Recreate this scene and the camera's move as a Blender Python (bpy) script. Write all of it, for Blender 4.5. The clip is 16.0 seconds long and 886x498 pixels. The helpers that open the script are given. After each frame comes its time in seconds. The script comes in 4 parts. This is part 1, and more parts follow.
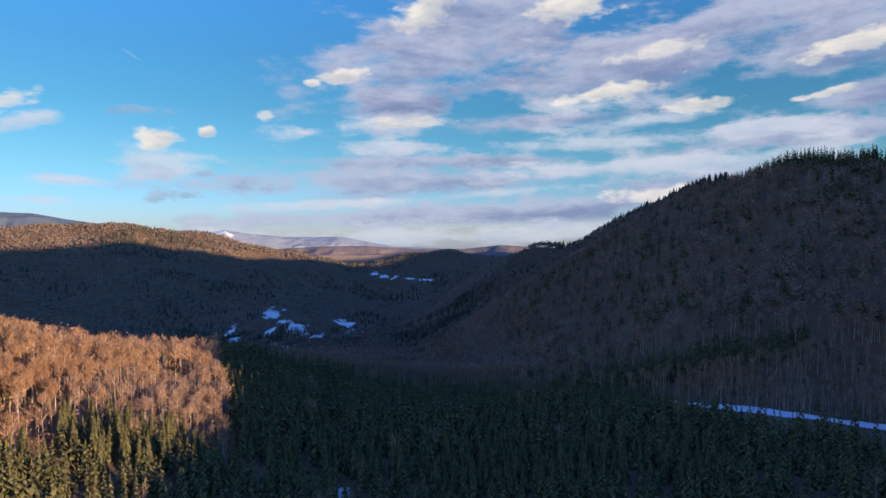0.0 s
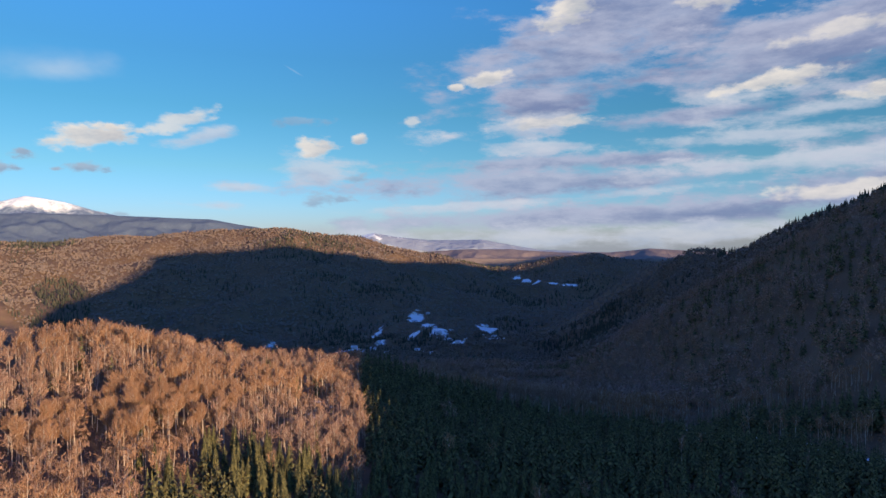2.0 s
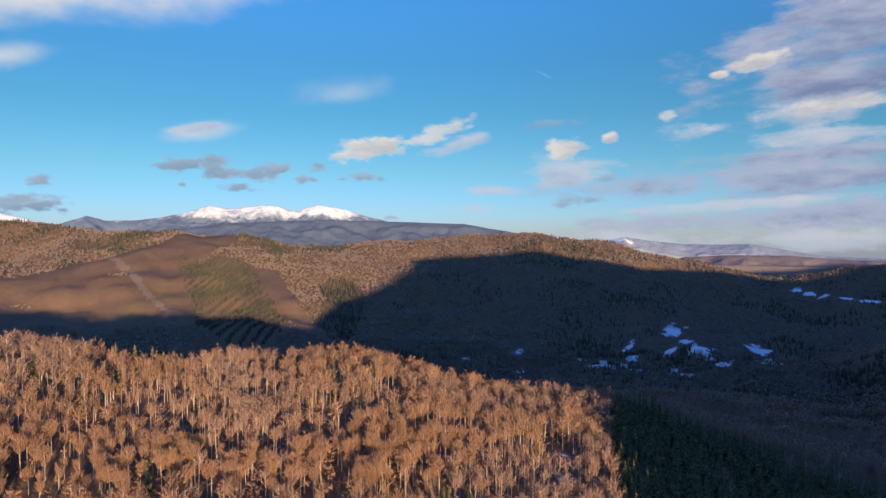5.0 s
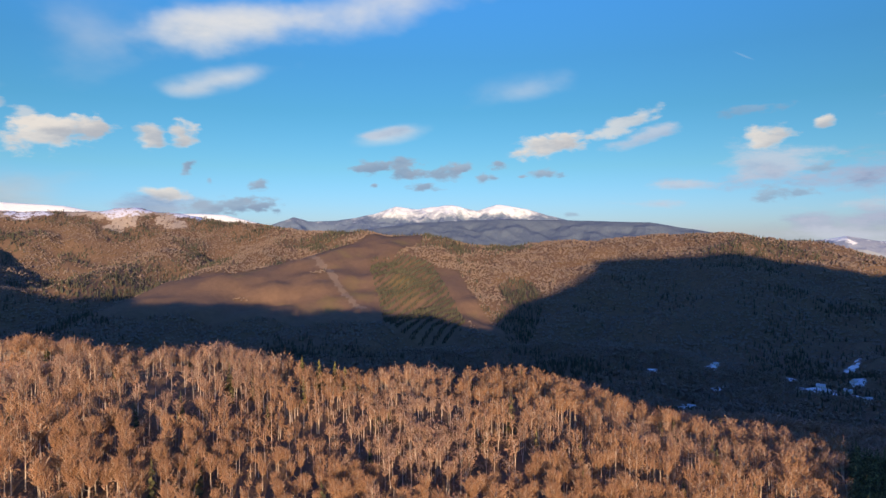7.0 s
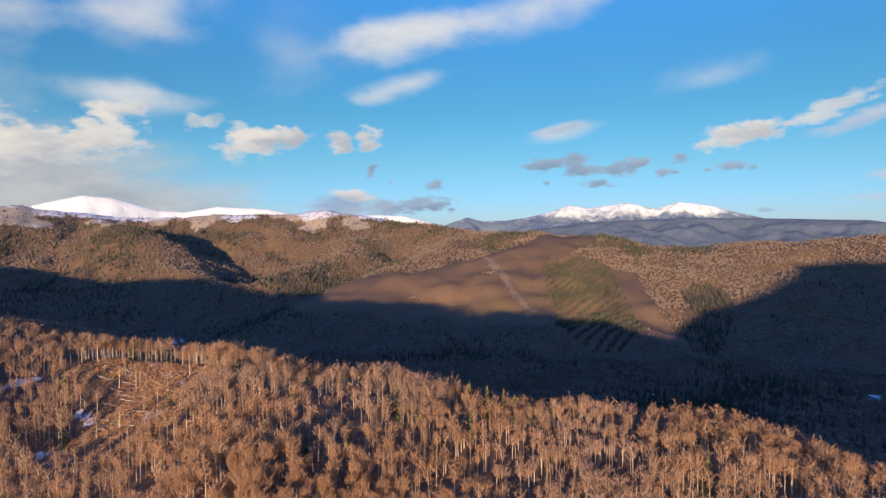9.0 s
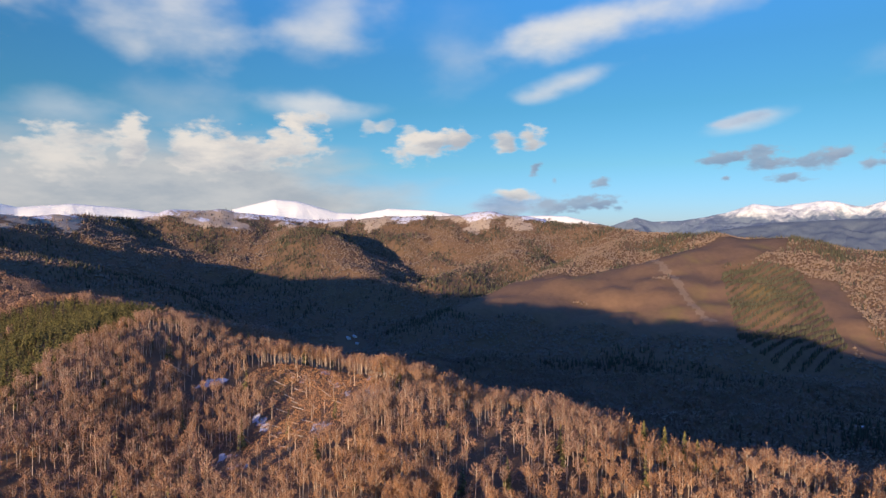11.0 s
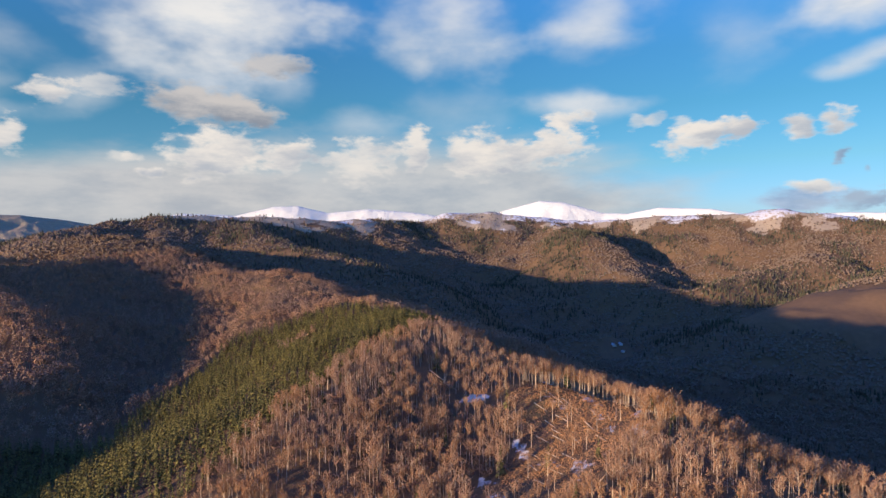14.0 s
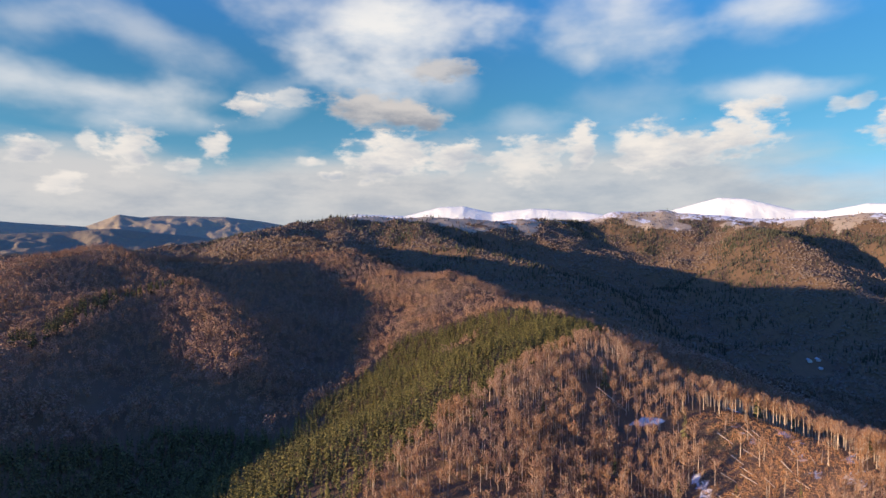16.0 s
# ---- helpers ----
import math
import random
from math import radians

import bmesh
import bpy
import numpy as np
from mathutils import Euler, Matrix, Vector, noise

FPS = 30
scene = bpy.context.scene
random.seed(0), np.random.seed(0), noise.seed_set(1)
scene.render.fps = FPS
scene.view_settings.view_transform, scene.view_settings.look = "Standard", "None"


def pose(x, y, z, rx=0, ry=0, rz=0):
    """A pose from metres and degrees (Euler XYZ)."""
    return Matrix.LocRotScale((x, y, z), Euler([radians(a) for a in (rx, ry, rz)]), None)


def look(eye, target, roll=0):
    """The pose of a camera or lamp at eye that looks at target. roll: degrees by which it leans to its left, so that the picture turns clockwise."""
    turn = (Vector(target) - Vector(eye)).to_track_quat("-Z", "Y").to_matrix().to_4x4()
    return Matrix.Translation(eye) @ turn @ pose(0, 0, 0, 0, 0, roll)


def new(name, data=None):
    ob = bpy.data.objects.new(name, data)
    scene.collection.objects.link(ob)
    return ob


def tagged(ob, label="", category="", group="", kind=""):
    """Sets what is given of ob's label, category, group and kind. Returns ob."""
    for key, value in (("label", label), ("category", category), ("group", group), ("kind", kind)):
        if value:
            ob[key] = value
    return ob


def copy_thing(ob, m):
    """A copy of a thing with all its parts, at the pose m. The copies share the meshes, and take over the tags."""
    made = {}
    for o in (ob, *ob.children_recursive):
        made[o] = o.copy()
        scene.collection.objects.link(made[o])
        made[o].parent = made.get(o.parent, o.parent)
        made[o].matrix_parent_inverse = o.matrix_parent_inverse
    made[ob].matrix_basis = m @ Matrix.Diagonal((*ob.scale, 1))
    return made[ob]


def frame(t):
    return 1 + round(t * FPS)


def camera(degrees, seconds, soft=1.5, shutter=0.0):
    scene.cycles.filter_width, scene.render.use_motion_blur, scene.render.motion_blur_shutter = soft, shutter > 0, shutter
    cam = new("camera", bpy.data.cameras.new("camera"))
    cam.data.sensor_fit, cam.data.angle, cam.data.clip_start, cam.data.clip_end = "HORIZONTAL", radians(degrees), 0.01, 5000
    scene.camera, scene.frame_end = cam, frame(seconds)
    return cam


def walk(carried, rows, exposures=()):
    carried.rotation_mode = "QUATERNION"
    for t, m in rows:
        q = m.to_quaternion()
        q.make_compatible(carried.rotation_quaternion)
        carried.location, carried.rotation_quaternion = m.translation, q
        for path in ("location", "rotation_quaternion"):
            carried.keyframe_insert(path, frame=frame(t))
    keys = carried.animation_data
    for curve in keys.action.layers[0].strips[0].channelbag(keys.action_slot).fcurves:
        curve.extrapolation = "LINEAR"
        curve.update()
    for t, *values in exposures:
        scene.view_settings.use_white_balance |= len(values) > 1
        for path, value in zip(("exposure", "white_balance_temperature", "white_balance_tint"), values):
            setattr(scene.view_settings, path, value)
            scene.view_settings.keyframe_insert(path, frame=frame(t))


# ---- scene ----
cam = camera(71.4, 16.0)
METRES, EYE, TILT, LEAN, TURN = 240.0, 300.0, -1.5, 0.0, 0.0
ROWS = [
    (0.0, 0.0, 0.0, 0.0, 0.0, 0.0, -0.0),
    (0.5, 0.0003, 0.0338, 0.0149, 3.24, 0.01, -0.06),
    (1.0, -0.0024, 0.0665, 0.0292, 6.39, 0.0, -0.11),
    (1.5, -0.0071, 0.0991, 0.0431, 9.77, 0.05, -0.1),
    (2.0, -0.0143, 0.1295, 0.0571, 13.18, 0.09, -0.18),
    (2.5, -0.0222, 0.1604, 0.0712, 16.56, 0.12, -0.2),
    (3.0, -0.0319, 0.1908, 0.0858, 20.27, 0.14, -0.29),
    (3.5, -0.0442, 0.2204, 0.0996, 24.04, 0.14, -0.35),
    (4.0, -0.0583, 0.2503, 0.1138, 27.85, 0.13, -0.47),
    (6.5, -0.1582, 0.3795, 0.1878, 48.51, -0.35, -0.95),
    (7.0, -0.183, 0.3996, 0.2025, 52.52, -0.49, -0.98),
    (7.5, -0.2081, 0.4182, 0.2172, 56.49, -0.61, -0.98),
    (8.0, -0.2358, 0.4352, 0.2314, 60.58, -0.74, -1.01),
    (8.5, -0.2639, 0.4501, 0.2454, 64.56, -0.85, -1.03),
    (9.0, -0.2928, 0.4634, 0.2595, 68.39, -0.96, -1.05),
    (11.5, -0.4268, 0.4937, 0.3235, 87.21, -1.42, -1.2),
    (12.0, -0.4542, 0.495, 0.3353, 91.03, -1.5, -1.14),
    (12.5, -0.4776, 0.4941, 0.346, 95.15, -1.61, -1.07),
    (13.0, -0.5007, 0.4915, 0.3562, 99.47, -1.7, -1.0),
    (13.5, -0.5194, 0.4884, 0.3659, 103.82, -1.82, -0.97),
    (14.0, -0.539, 0.4838, 0.3747, 107.73, -1.92, -0.92),
    (14.5, -0.5584, 0.477, 0.3834, 111.52, -2.02, -0.86),
    (15.0, -0.5769, 0.4689, 0.3924, 115.31, -2.11, -0.85),
    (15.5, -0.5932, 0.4603, 0.401, 119.02, -2.2, -0.8),
    (16.0, -0.6094, 0.4493, 0.4094, 122.84, -2.29, -0.74),
]
walk(cam, [(t, pose(0, 0, EYE, TILT, LEAN, TURN) @ pose(METRES * x, METRES * y, METRES * z, 90 + pitch, roll, yaw)) for t, x, y, z, yaw, pitch, roll in ROWS], [(0.0, 0.64), (2.0, 0.50), (4.0, 0.42), (9.0, 0.44), (13.0, 0.48), (16.0, 0.60)])
SUN_STRENGTH, SKY_STRENGTH = 5.0, 0.128
# by elevation, the tint of the winter evening air
SKY_TINTS = ((-2, (1.06, 1.12, 2.0)), (2.5, (1.06, 1.12, 1.46)), (6, (1.0, 1.10, 1.05)), (11, (0.78, 1.07, 0.98)), (15.5, (0.76, 1.13, 1.12)), (20, (0.85, 1.33, 1.45)), (27, (0.85, 1.4, 1.5)))
VIEW = (-70.0, 80.0, 345.0)      # middle of the flight, for polar plans
SUN_AZ, SUN_EL = 236.0, 6.2      # degrees, anticlockwise from +y, and above the horizon


# ---- world and sun ----
def sun_way():
    a, e = radians(SUN_AZ), radians(SUN_EL)
    return Vector((-math.sin(a) * math.cos(e), math.cos(a) * math.cos(e), math.sin(e)))


world = bpy.data.worlds.new("sky")
scene.world = world
world.use_nodes = True
wt = world.node_tree
for n in list(wt.nodes):
    wt.nodes.remove(n)


def wnode(kind, **sets):
    n = wt.nodes.new(kind)
    for k, v in sets.items():
        if k == "operation":
            n.operation = v
        elif k == "data_type":
            n.data_type = v
        elif k == "interpolation":
            n.interpolation_type = v
    return n


def wmath(op, a, b=None, c=None, clamp=False):
    n = wnode("ShaderNodeMath", operation=op)
    n.use_clamp = clamp
    for i, v in enumerate((a, b, c)):
        if v is None:
            continue
        if isinstance(v, (int, float)):
            n.inputs[i].default_value = v
        else:
            wt.links.new(v, n.inputs[i])
    return n.outputs[0]


def wmix(fac, a, b):
    n = wnode("ShaderNodeMix", data_type="RGBA")
    for i, v in ((0, fac), (6, a), (7, b)):
        if isinstance(v, (int, float)):
            n.inputs[i].default_value = v
        elif isinstance(v, tuple):
            n.inputs[i].default_value = (*v, 1)
        else:
            wt.links.new(v, n.inputs[i])
    return n.outputs[2]


def wramp(v, lo, hi, a=0.0, b=1.0):
    n = wnode("ShaderNodeMapRange", interpolation="SMOOTHSTEP")
    n.clamp = False
    wt.links.new(v, n.inputs[0])
    for i, k in enumerate((lo, hi, a, b)):
        if isinstance(k, (int, float)):
            n.inputs[i + 1].default_value = k
        else:
            wt.links.new(k, n.inputs[i + 1])
    return n.outputs[0]


sky = wnode("ShaderNodeTexSky")
sky.sky_type = "NISHITA"
sky.sun_disc = False
sky.sun_elevation = radians(SUN_EL)
sky.sun_rotation = radians(360 - SUN_AZ)
sky.altitude = 900
sky.air_density, sky.dust_density, sky.ozone_density = 1.0, 0.3, 4.0

coord = wnode("ShaderNodeTexCoord")
split = wnode("ShaderNodeSeparateXYZ")
wt.links.new(coord.outputs["Generated"], split.inputs[0])
WX, WY, WZ = split.outputs
w_az = wmath("MULTIPLY", wmath("ARCTAN2", wmath("MULTIPLY", WX, -1.0), WY), 180 / math.pi)
# the seam lies behind the flight's view, at -110 degrees
w_az = wmath("ADD", wmath("MULTIPLY", wmath("LESS_THAN", w_az, -110.0), 360.0), w_az)
w_el = wmath("MULTIPLY", wmath("ARCSINE", WZ), 180 / math.pi)
w_dir = wnode("ShaderNodeCombineXYZ")
wt.links.new(w_az, w_dir.inputs[0])
wt.links.new(wmath("MULTIPLY", w_el, 1.7), w_dir.inputs[1])


def wnoise(scale, detail, rough, seed, stretch=1.0):
    m = wnode("ShaderNodeMapping")
    wt.links.new(w_dir.outputs[0], m.inputs[0])
    m.inputs["Location"].default_value = (seed, seed * 0.7, seed)
    m.inputs["Scale"].default_value = (1.0 / stretch, 1, 1)
    n = wnode("ShaderNodeTexNoise")
    wt.links.new(m.outputs[0], n.inputs["Vector"])
    n.inputs["Scale"].default_value = scale
    n.inputs["Detail"].default_value = detail
    n.inputs["Roughness"].default_value = rough
    return n.outputs[0]


n_puff = wnoise(0.62, 7, 0.56, 3.1, 1.25)
n_band = wnoise(0.24, 8, 0.62, 11.7, 1.7)
n_soft = wnoise(0.11, 5, 0.55, 23.0, 1.8)
n_veil = wnoise(0.13, 4, 0.5, 41.0, 1.0)
n_shade = wnoise(0.30, 6, 0.62, 31.0, 1.8)
flat = wnode("ShaderNodeCombineXYZ")
# edges waver a little with all four noises
waver = wmath("ADD", wmath("ADD", n_puff, n_band), wmath("ADD", n_soft, wmath("ADD", n_shade, wmath("SUBTRACT", n_veil, 0.5))))
wt.links.new(wmath("ADD", wmath("MULTIPLY_ADD", waver, 0.3, -0.6), w_az), flat.inputs[0])
wt.links.new(w_el, flat.inputs[1])
flat.inputs[2].default_value = 1.0

# clear sky: the sky texture, lifted by elevation toward the deep winter blue
sky_col = sky.outputs[0]
lift = wnode("ShaderNodeMapRange")
wt.links.new(w_el, lift.inputs[0])
lift.inputs[1].default_value, lift.inputs[2].default_value = -2.0, 28.0
ramp = wnode("ShaderNodeValToRGB")
wt.links.new(lift.outputs[0], ramp.inputs[0])
while len(ramp.color_ramp.elements) < len(SKY_TINTS):
    ramp.color_ramp.elements.new(0.5)
for stop, (el, c) in zip(ramp.color_ramp.elements, SKY_TINTS):
    stop.position, stop.color = (el + 2.0) / 30.0, (*c, 1)
tint = ramp.outputs[0]
# the deep zenith over the flight, where the evening shade takes its blue
base = wnode("ShaderNodeMix", data_type="RGBA")
base.blend_type = "MULTIPLY"
base.inputs[0].default_value = 1.0
wt.links.new(sky_col, base.inputs[6])
wt.links.new(tint, base.inputs[7])
overhead = wmath("MULTIPLY", wramp(w_el, 25.0, 44.0), wramp(n_soft, 0.25, 0.7, 0.6, 1.0))
state = {"col": wmix(overhead, base.outputs[2], (0.34, 0.80, 3.7))}

# kind: noise, its weight, inner and outer edge of the fade, cover, lit colour, shaded colour
KINDS = {
    "puff": (n_puff, 1.25, 0.40, 1.12, 0.94, (4.7, 4.35, 4.0), (2.6, 2.75, 3.05)),
    "lilac": (n_band, 1.7, 0.35, 1.25, 0.90, (2.45, 2.65, 3.5), (1.1, 1.4, 2.4)),
    "band": (n_band, 2.3, 0.10, 1.2, 0.75, (3.4, 3.6, 4.1), (2.3, 2.75, 3.6)),
    "grey": (n_puff, 1.7, 0.30, 1.05, 0.90, (2.1, 2.6, 3.3), (1.4, 1.9, 2.7)),
    "veil": (n_veil, 1.3, -0.1, 1.45, 0.80, (4.6, 4.5, 4.4), (3.3, 3.6, 4.0)),
    "bank": (n_soft, 0.7, 0.50, 1.25, 0.92, (3.3, 3.25, 3.25), (2.35, 2.5, 2.75)),
    "trail": (n_soft, 0.2, 0.2, 1.1, 0.13, (4.4, 4.6, 4.8), (4.2, 4.4, 4.7)),
    "lens": (n_puff, 0.8, 0.45, 1.10, 0.96, (3.3, 3.1, 3.0), (1.5, 1.65, 1.95)),
}


KIND_NOISE = {k: wmath("MULTIPLY_ADD", v[0], -2.0 * v[1], v[1]) for k, v in KINDS.items()}
shade_noise = wmath("MULTIPLY_ADD", n_shade, 3.2, -1.6)
layers = {k: [0.0, 0.5] for k in KINDS}      # of each kind: its cover so far, and how far its side is lit


def along(way):
    """The direction (azimuth, elevation, 1) times the three numbers of way."""
    n = wnode("ShaderNodeVectorMath", operation="DOT_PRODUCT")
    wt.links.new(flat.outputs[0], n.inputs[0])
    n.inputs[1].default_value = way
    return n.outputs["Value"]


def cloud(kind, az, el, wide, high, turn=0, thin=1.0):
    """A cloud about az, el (degrees), with its half width and half height; its lit side is up and toward the sun."""
    inner, outer, cover = KINDS[kind][2:5]
    cover = cover * thin
    ca, sa = math.cos(radians(turn)), math.sin(radians(turn))
    u = (ca / wide, sa / wide, -(ca * az + sa * el) / wide)
    v = (-sa / high, ca / high, (sa * az - ca * el) / high)
    p, q = along(u), along(v)
    dist = wmath("SQRT", wmath("MULTIPLY_ADD", q, q, wmath("MULTIPLY", p, p)))
    dens = wramp(wmath("ADD", dist, KIND_NOISE[kind]), inner, outer, cover, 0.0)
    side = wmath("MULTIPLY_ADD", q, 0.55, wmath("MULTIPLY", p, 0.25))
    lay = layers[kind]
    mixed = wnode("ShaderNodeMix", data_type="FLOAT")
    for i, v in ((0, dens), (2, lay[1]), (3, side)):
        if isinstance(v, float):
            mixed.inputs[i].default_value = v
        else:
            wt.links.new(v, mixed.inputs[i])
    lay[1] = mixed.outputs[0]
    # cover of two: 1 - (1 - a)(1 - b)
    lay[0] = dens if isinstance(lay[0], float) else wmath("MULTIPLY_ADD", wmath("SUBTRACT", 1.0, lay[0]), dens, lay[0])


# kind, azimuth, elevation, half width, half height, turn, cover
CLOUDS = (
    ("lilac", 1.8, 14.9, 10.7, 4.06, -12, 1),
    ("lilac", -5.0, 18.6, 10.6, 4.39, -0, 1),
    ("lilac", 4.4, 12.4, 6.2, 1.44, 4, 1),
    ("lilac", -16.5, 14.8, 9.3, 3.22, -10, 1),
    ("lilac", -26.0, 16.9, 12.3, 2.95, -6, 1),
    ("lilac", -34.5, 15.6, 8.4, 2.66, -10, 1),
    ("lilac", -34.6, 10.5, 5.7, 1.85, -14, 1),
    ("puff", 8.9, 14.1, 2.7, 0.65, -4, 1),
    ("puff", 1.5, 19.6, 3.6, 1.43, -20, 1),
    ("puff", -11.6, 19.6, 3.8, 1.30, -0, 1),
    ("puff", -15.1, 12.3, 5.0, 0.80, -8, 1),
    ("puff", -18.9, 15.5, 4.5, 0.71, -6, 0.7),
    ("puff", -33.8, 14.4, 4.3, 0.90, -10, 1),
    ("puff", -31.7, 10.9, 2.0, 0.33, -8, 1),
    ("lilac", -30.5, 7.9, 12.6, 1.48, -4, 1),
    ("lilac", -8.1, 10.1, 10.5, 0.89, -3, 1),
    ("band", 4.9, 9.8, 6.7, 0.85, -2, 1),
    ("puff", 3.3, 10.0, 4.5, 0.56, -2, 0.8),
    ("band", -12.6, 11.2, 5.9, 0.87, -2, 1),
    ("band", -17.5, 9.7, 7.7, 0.70, -4, 1),
    ("puff", -22.6, 10.8, 3.0, 0.67, -4, 1),
    ("band", -29.3, 9.1, 5.6, 0.50, -6, 1),
    ("band", -16.1, 8.1, 19.7, 0.82, -2, 1),
    ("lilac", 1.3, 6.6, 13.5, 0.81, -1, 1),
    ("band", 4.4, 7.8, 7.9, 0.63, -2, 1),
    ("band", 12.6, 8.9, 4.3, 0.78, -3, 1),
    ("band", -23.1, 6.1, 20.0, 1.06, -3, 1),
    ("lilac", 5.4, 4.4, 20.6, 1.51, -1, 1),
    ("lilac", -23.1, 4.0, 22.9, 1.29, -4, 1),
    ("puff", -20.4, 3.5, 7.0, 0.71, -4, 0.8),
    ("lilac", -8.6, 2.1, 30.4, 1.27, -3, 1),
    ("band", 11.6, 2.6, 9.2, 0.52, -2, 1),
    ("band", -6.1, 3.8, 13.4, 0.52, -4, 1),
    ("band", -0.8, -0.3, 38.4, 1.18, -1, 1),
    ("puff", 25.0, 7.8, 2.0, 0.97, -0, 1),
    ("band", 24.4, 5.7, 3.5, 1.39, -0, 1),
    ("grey", 26.3, 10.0, 2.9, 0.45, -3, 0.55),
    ("grey", 23.6, 3.2, 2.6, 0.64, -3, 0.8),
    ("grey", 21.0, 5.2, 1.1, 0.40, -0, 0.8),
    ("band", 12.7, 9.0, 3.7, 0.66, -8, 1),
    ("puff", 20.8, 8.7, 1.0, 0.51, -5, 1),
    ("puff", 16.1, 10.2, 0.8, 0.44, -10, 0.6),
    ("puff", 12.0, 13.3, 0.8, 0.32, -0, 1),
    ("puff", 42.8, 8.0, 3.8, 1.05, -9, 1),
    ("puff", 41.3, 8.5, 1.4, 0.83, -0, 1),
    ("puff", 36.2, 9.6, 3.3, 0.79, -20, 0.75),
    ("band", 34.8, 8.3, 2.7, 0.57, -14, 1),
    ("veil", 45.5, 12.9, 4.1, 1.16, -3, 0.35),
    ("band", 58.3, 9.1, 2.3, 0.44, -8, 1),
    ("grey", 58.9, 6.2, 2.1, 0.84, -0, 1),
    ("grey", 56.5, 6.0, 1.8, 1.22, 10, 1),
    ("grey", 53.2, 5.6, 2.7, 0.89, -0, 1),
    ("grey", 54.3, 4.4, 1.6, 0.57, -0, 1),
    ("grey", 50.6, 6.2, 1.0, 0.53, -10, 1),
    ("grey", 47.5, 6.4, 1.1, 0.44, -0, 1),
    ("grey", 48.8, 5.1, 1.2, 0.43, -0, 1),
    ("grey", 43.3, 5.5, 1.8, 0.50, -0, 1),
    ("grey", 45.3, 5.2, 0.7, 0.28, -0, 1),
    ("grey", 58.9, 4.5, 0.5, 0.30, -0, 1),
    ("band", 31.2, 4.1, 2.6, 0.47, -0, 1),
    ("band", 34.1, 2.6, 3.4, 0.47, -0, 1),
    ("grey", 40.9, 1.7, 1.2, 0.34, -0, 0.7),
    ("veil", 63.6, 19.1, 14.0, 2.06, -12, 1),
    ("veil", 69.3, 18.0, 6.7, 1.98, -10, 1),
    ("veil", 72.0, 13.3, 5.3, 0.93, -14, 0.9),
    ("veil", 74.8, 12.2, 2.2, 0.66, -8, 0.7),
    ("veil", 94.0, 17.4, 4.7, 1.10, 8, 0.5),
    ("veil", 82.3, 15.5, 4.1, 2.36, -0, 0.25),
    ("veil", 95.7, 11.3, 4.1, 1.25, 6, 0.6),
    ("veil", 45.1, 12.6, 4.0, 0.94, -8, 0.3),
    ("puff", 85.1, 7.9, 3.6, 1.45, -14, 1),
    ("puff", 83.8, 8.6, 3.3, 0.97, -0, 1),
    ("puff", 81.9, 8.5, 1.1, 0.98, -0, 1),
    ("puff", 77.7, 8.3, 1.1, 1.34, -20, 1),
    ("puff", 75.2, 8.6, 1.1, 1.12, 20, 1),
    ("puff", 90.0, 9.7, 1.1, 0.82, -15, 0.6),
    ("puff", 86.5, 9.4, 1.0, 0.53, -0, 0.6),
    ("grey", 75.0, 5.8, 0.8, 0.57, -50, 1),
    ("grey", 69.1, 4.3, 1.0, 0.58, -0, 1),
    ("grey", 73.1, 4.8, 0.4, 0.34, -0, 0.7),
    ("grey", 71.8, 2.5, 3.9, 0.81, -0, 1),
    ("grey", 68.7, 2.7, 1.7, 0.64, -10, 1),
    ("grey", 74.6, 2.1, 3.3, 0.69, -0, 0.7),
    ("puff", 76.5, 3.5, 2.0, 0.69, -0, 1),
    ("lilac", 77.4, 2.5, 3.8, 1.14, -0, 0.8),
    ("veil", 57.7, 8.9, 2.6, 0.68, -12, 0.7),
    ("veil", 106.8, 17.8, 5.2, 3.26, -0, 1),
    ("veil", 109.6, 15.1, 1.3, 1.00, -30, 0.5),
    ("veil", 93.3, 18.8, 4.7, 2.67, -0, 0.75),
    ("veil", 121.9, 13.7, 2.3, 2.70, -0, 0.5),
    ("veil", 94.6, 11.4, 4.2, 0.89, 4, 0.8),
    ("veil", 114.8, 9.9, 4.0, 1.30, -0, 0.5),
    ("veil", 82.1, 16.7, 3.9, 3.17, -0, 0.15),
    ("bank", 109.7, 3.4, 24.9, 5.66, -0, 1),
    ("puff", 121.5, 7.3, 1.5, 1.23, -0, 1),
    ("puff", 110.1, 7.7, 1.5, 2.22, -0, 1),
    ("puff", 104.6, 7.2, 3.4, 2.19, -0, 1),
    ("puff", 100.7, 7.2, 4.3, 1.57, -4, 1),
    ("puff", 96.5, 10.1, 2.1, 0.89, -6, 1),
    ("puff", 97.1, 8.0, 2.9, 2.03, -0, 1),
    ("puff", 115.3, 6.5, 3.3, 2.29, -0, 0.6),
    ("puff", 88.9, 9.7, 1.0, 0.68, -30, 0.5),
    ("veil", 127.8, 17.4, 7.5, 3.85, -0, 1),
    ("veil", 128.8, 14.7, 4.2, 1.97, -0, 1),
    ("veil", 122.9, 18.3, 3.5, 3.45, -0, 0.8),
    ("lens", 128.8, 11.1, 5.2, 1.83, 6, 1),
    ("lens", 125.3, 10.7, 3.7, 1.36, 14, 1),
    ("lens", 122.7, 14.7, 3.6, 1.13, -3, 0.85),
    ("veil", 137.9, 11.5, 2.7, 1.85, -0, 0.5),
    ("puff", 128.7, 7.0, 3.3, 2.30, -0, 1),
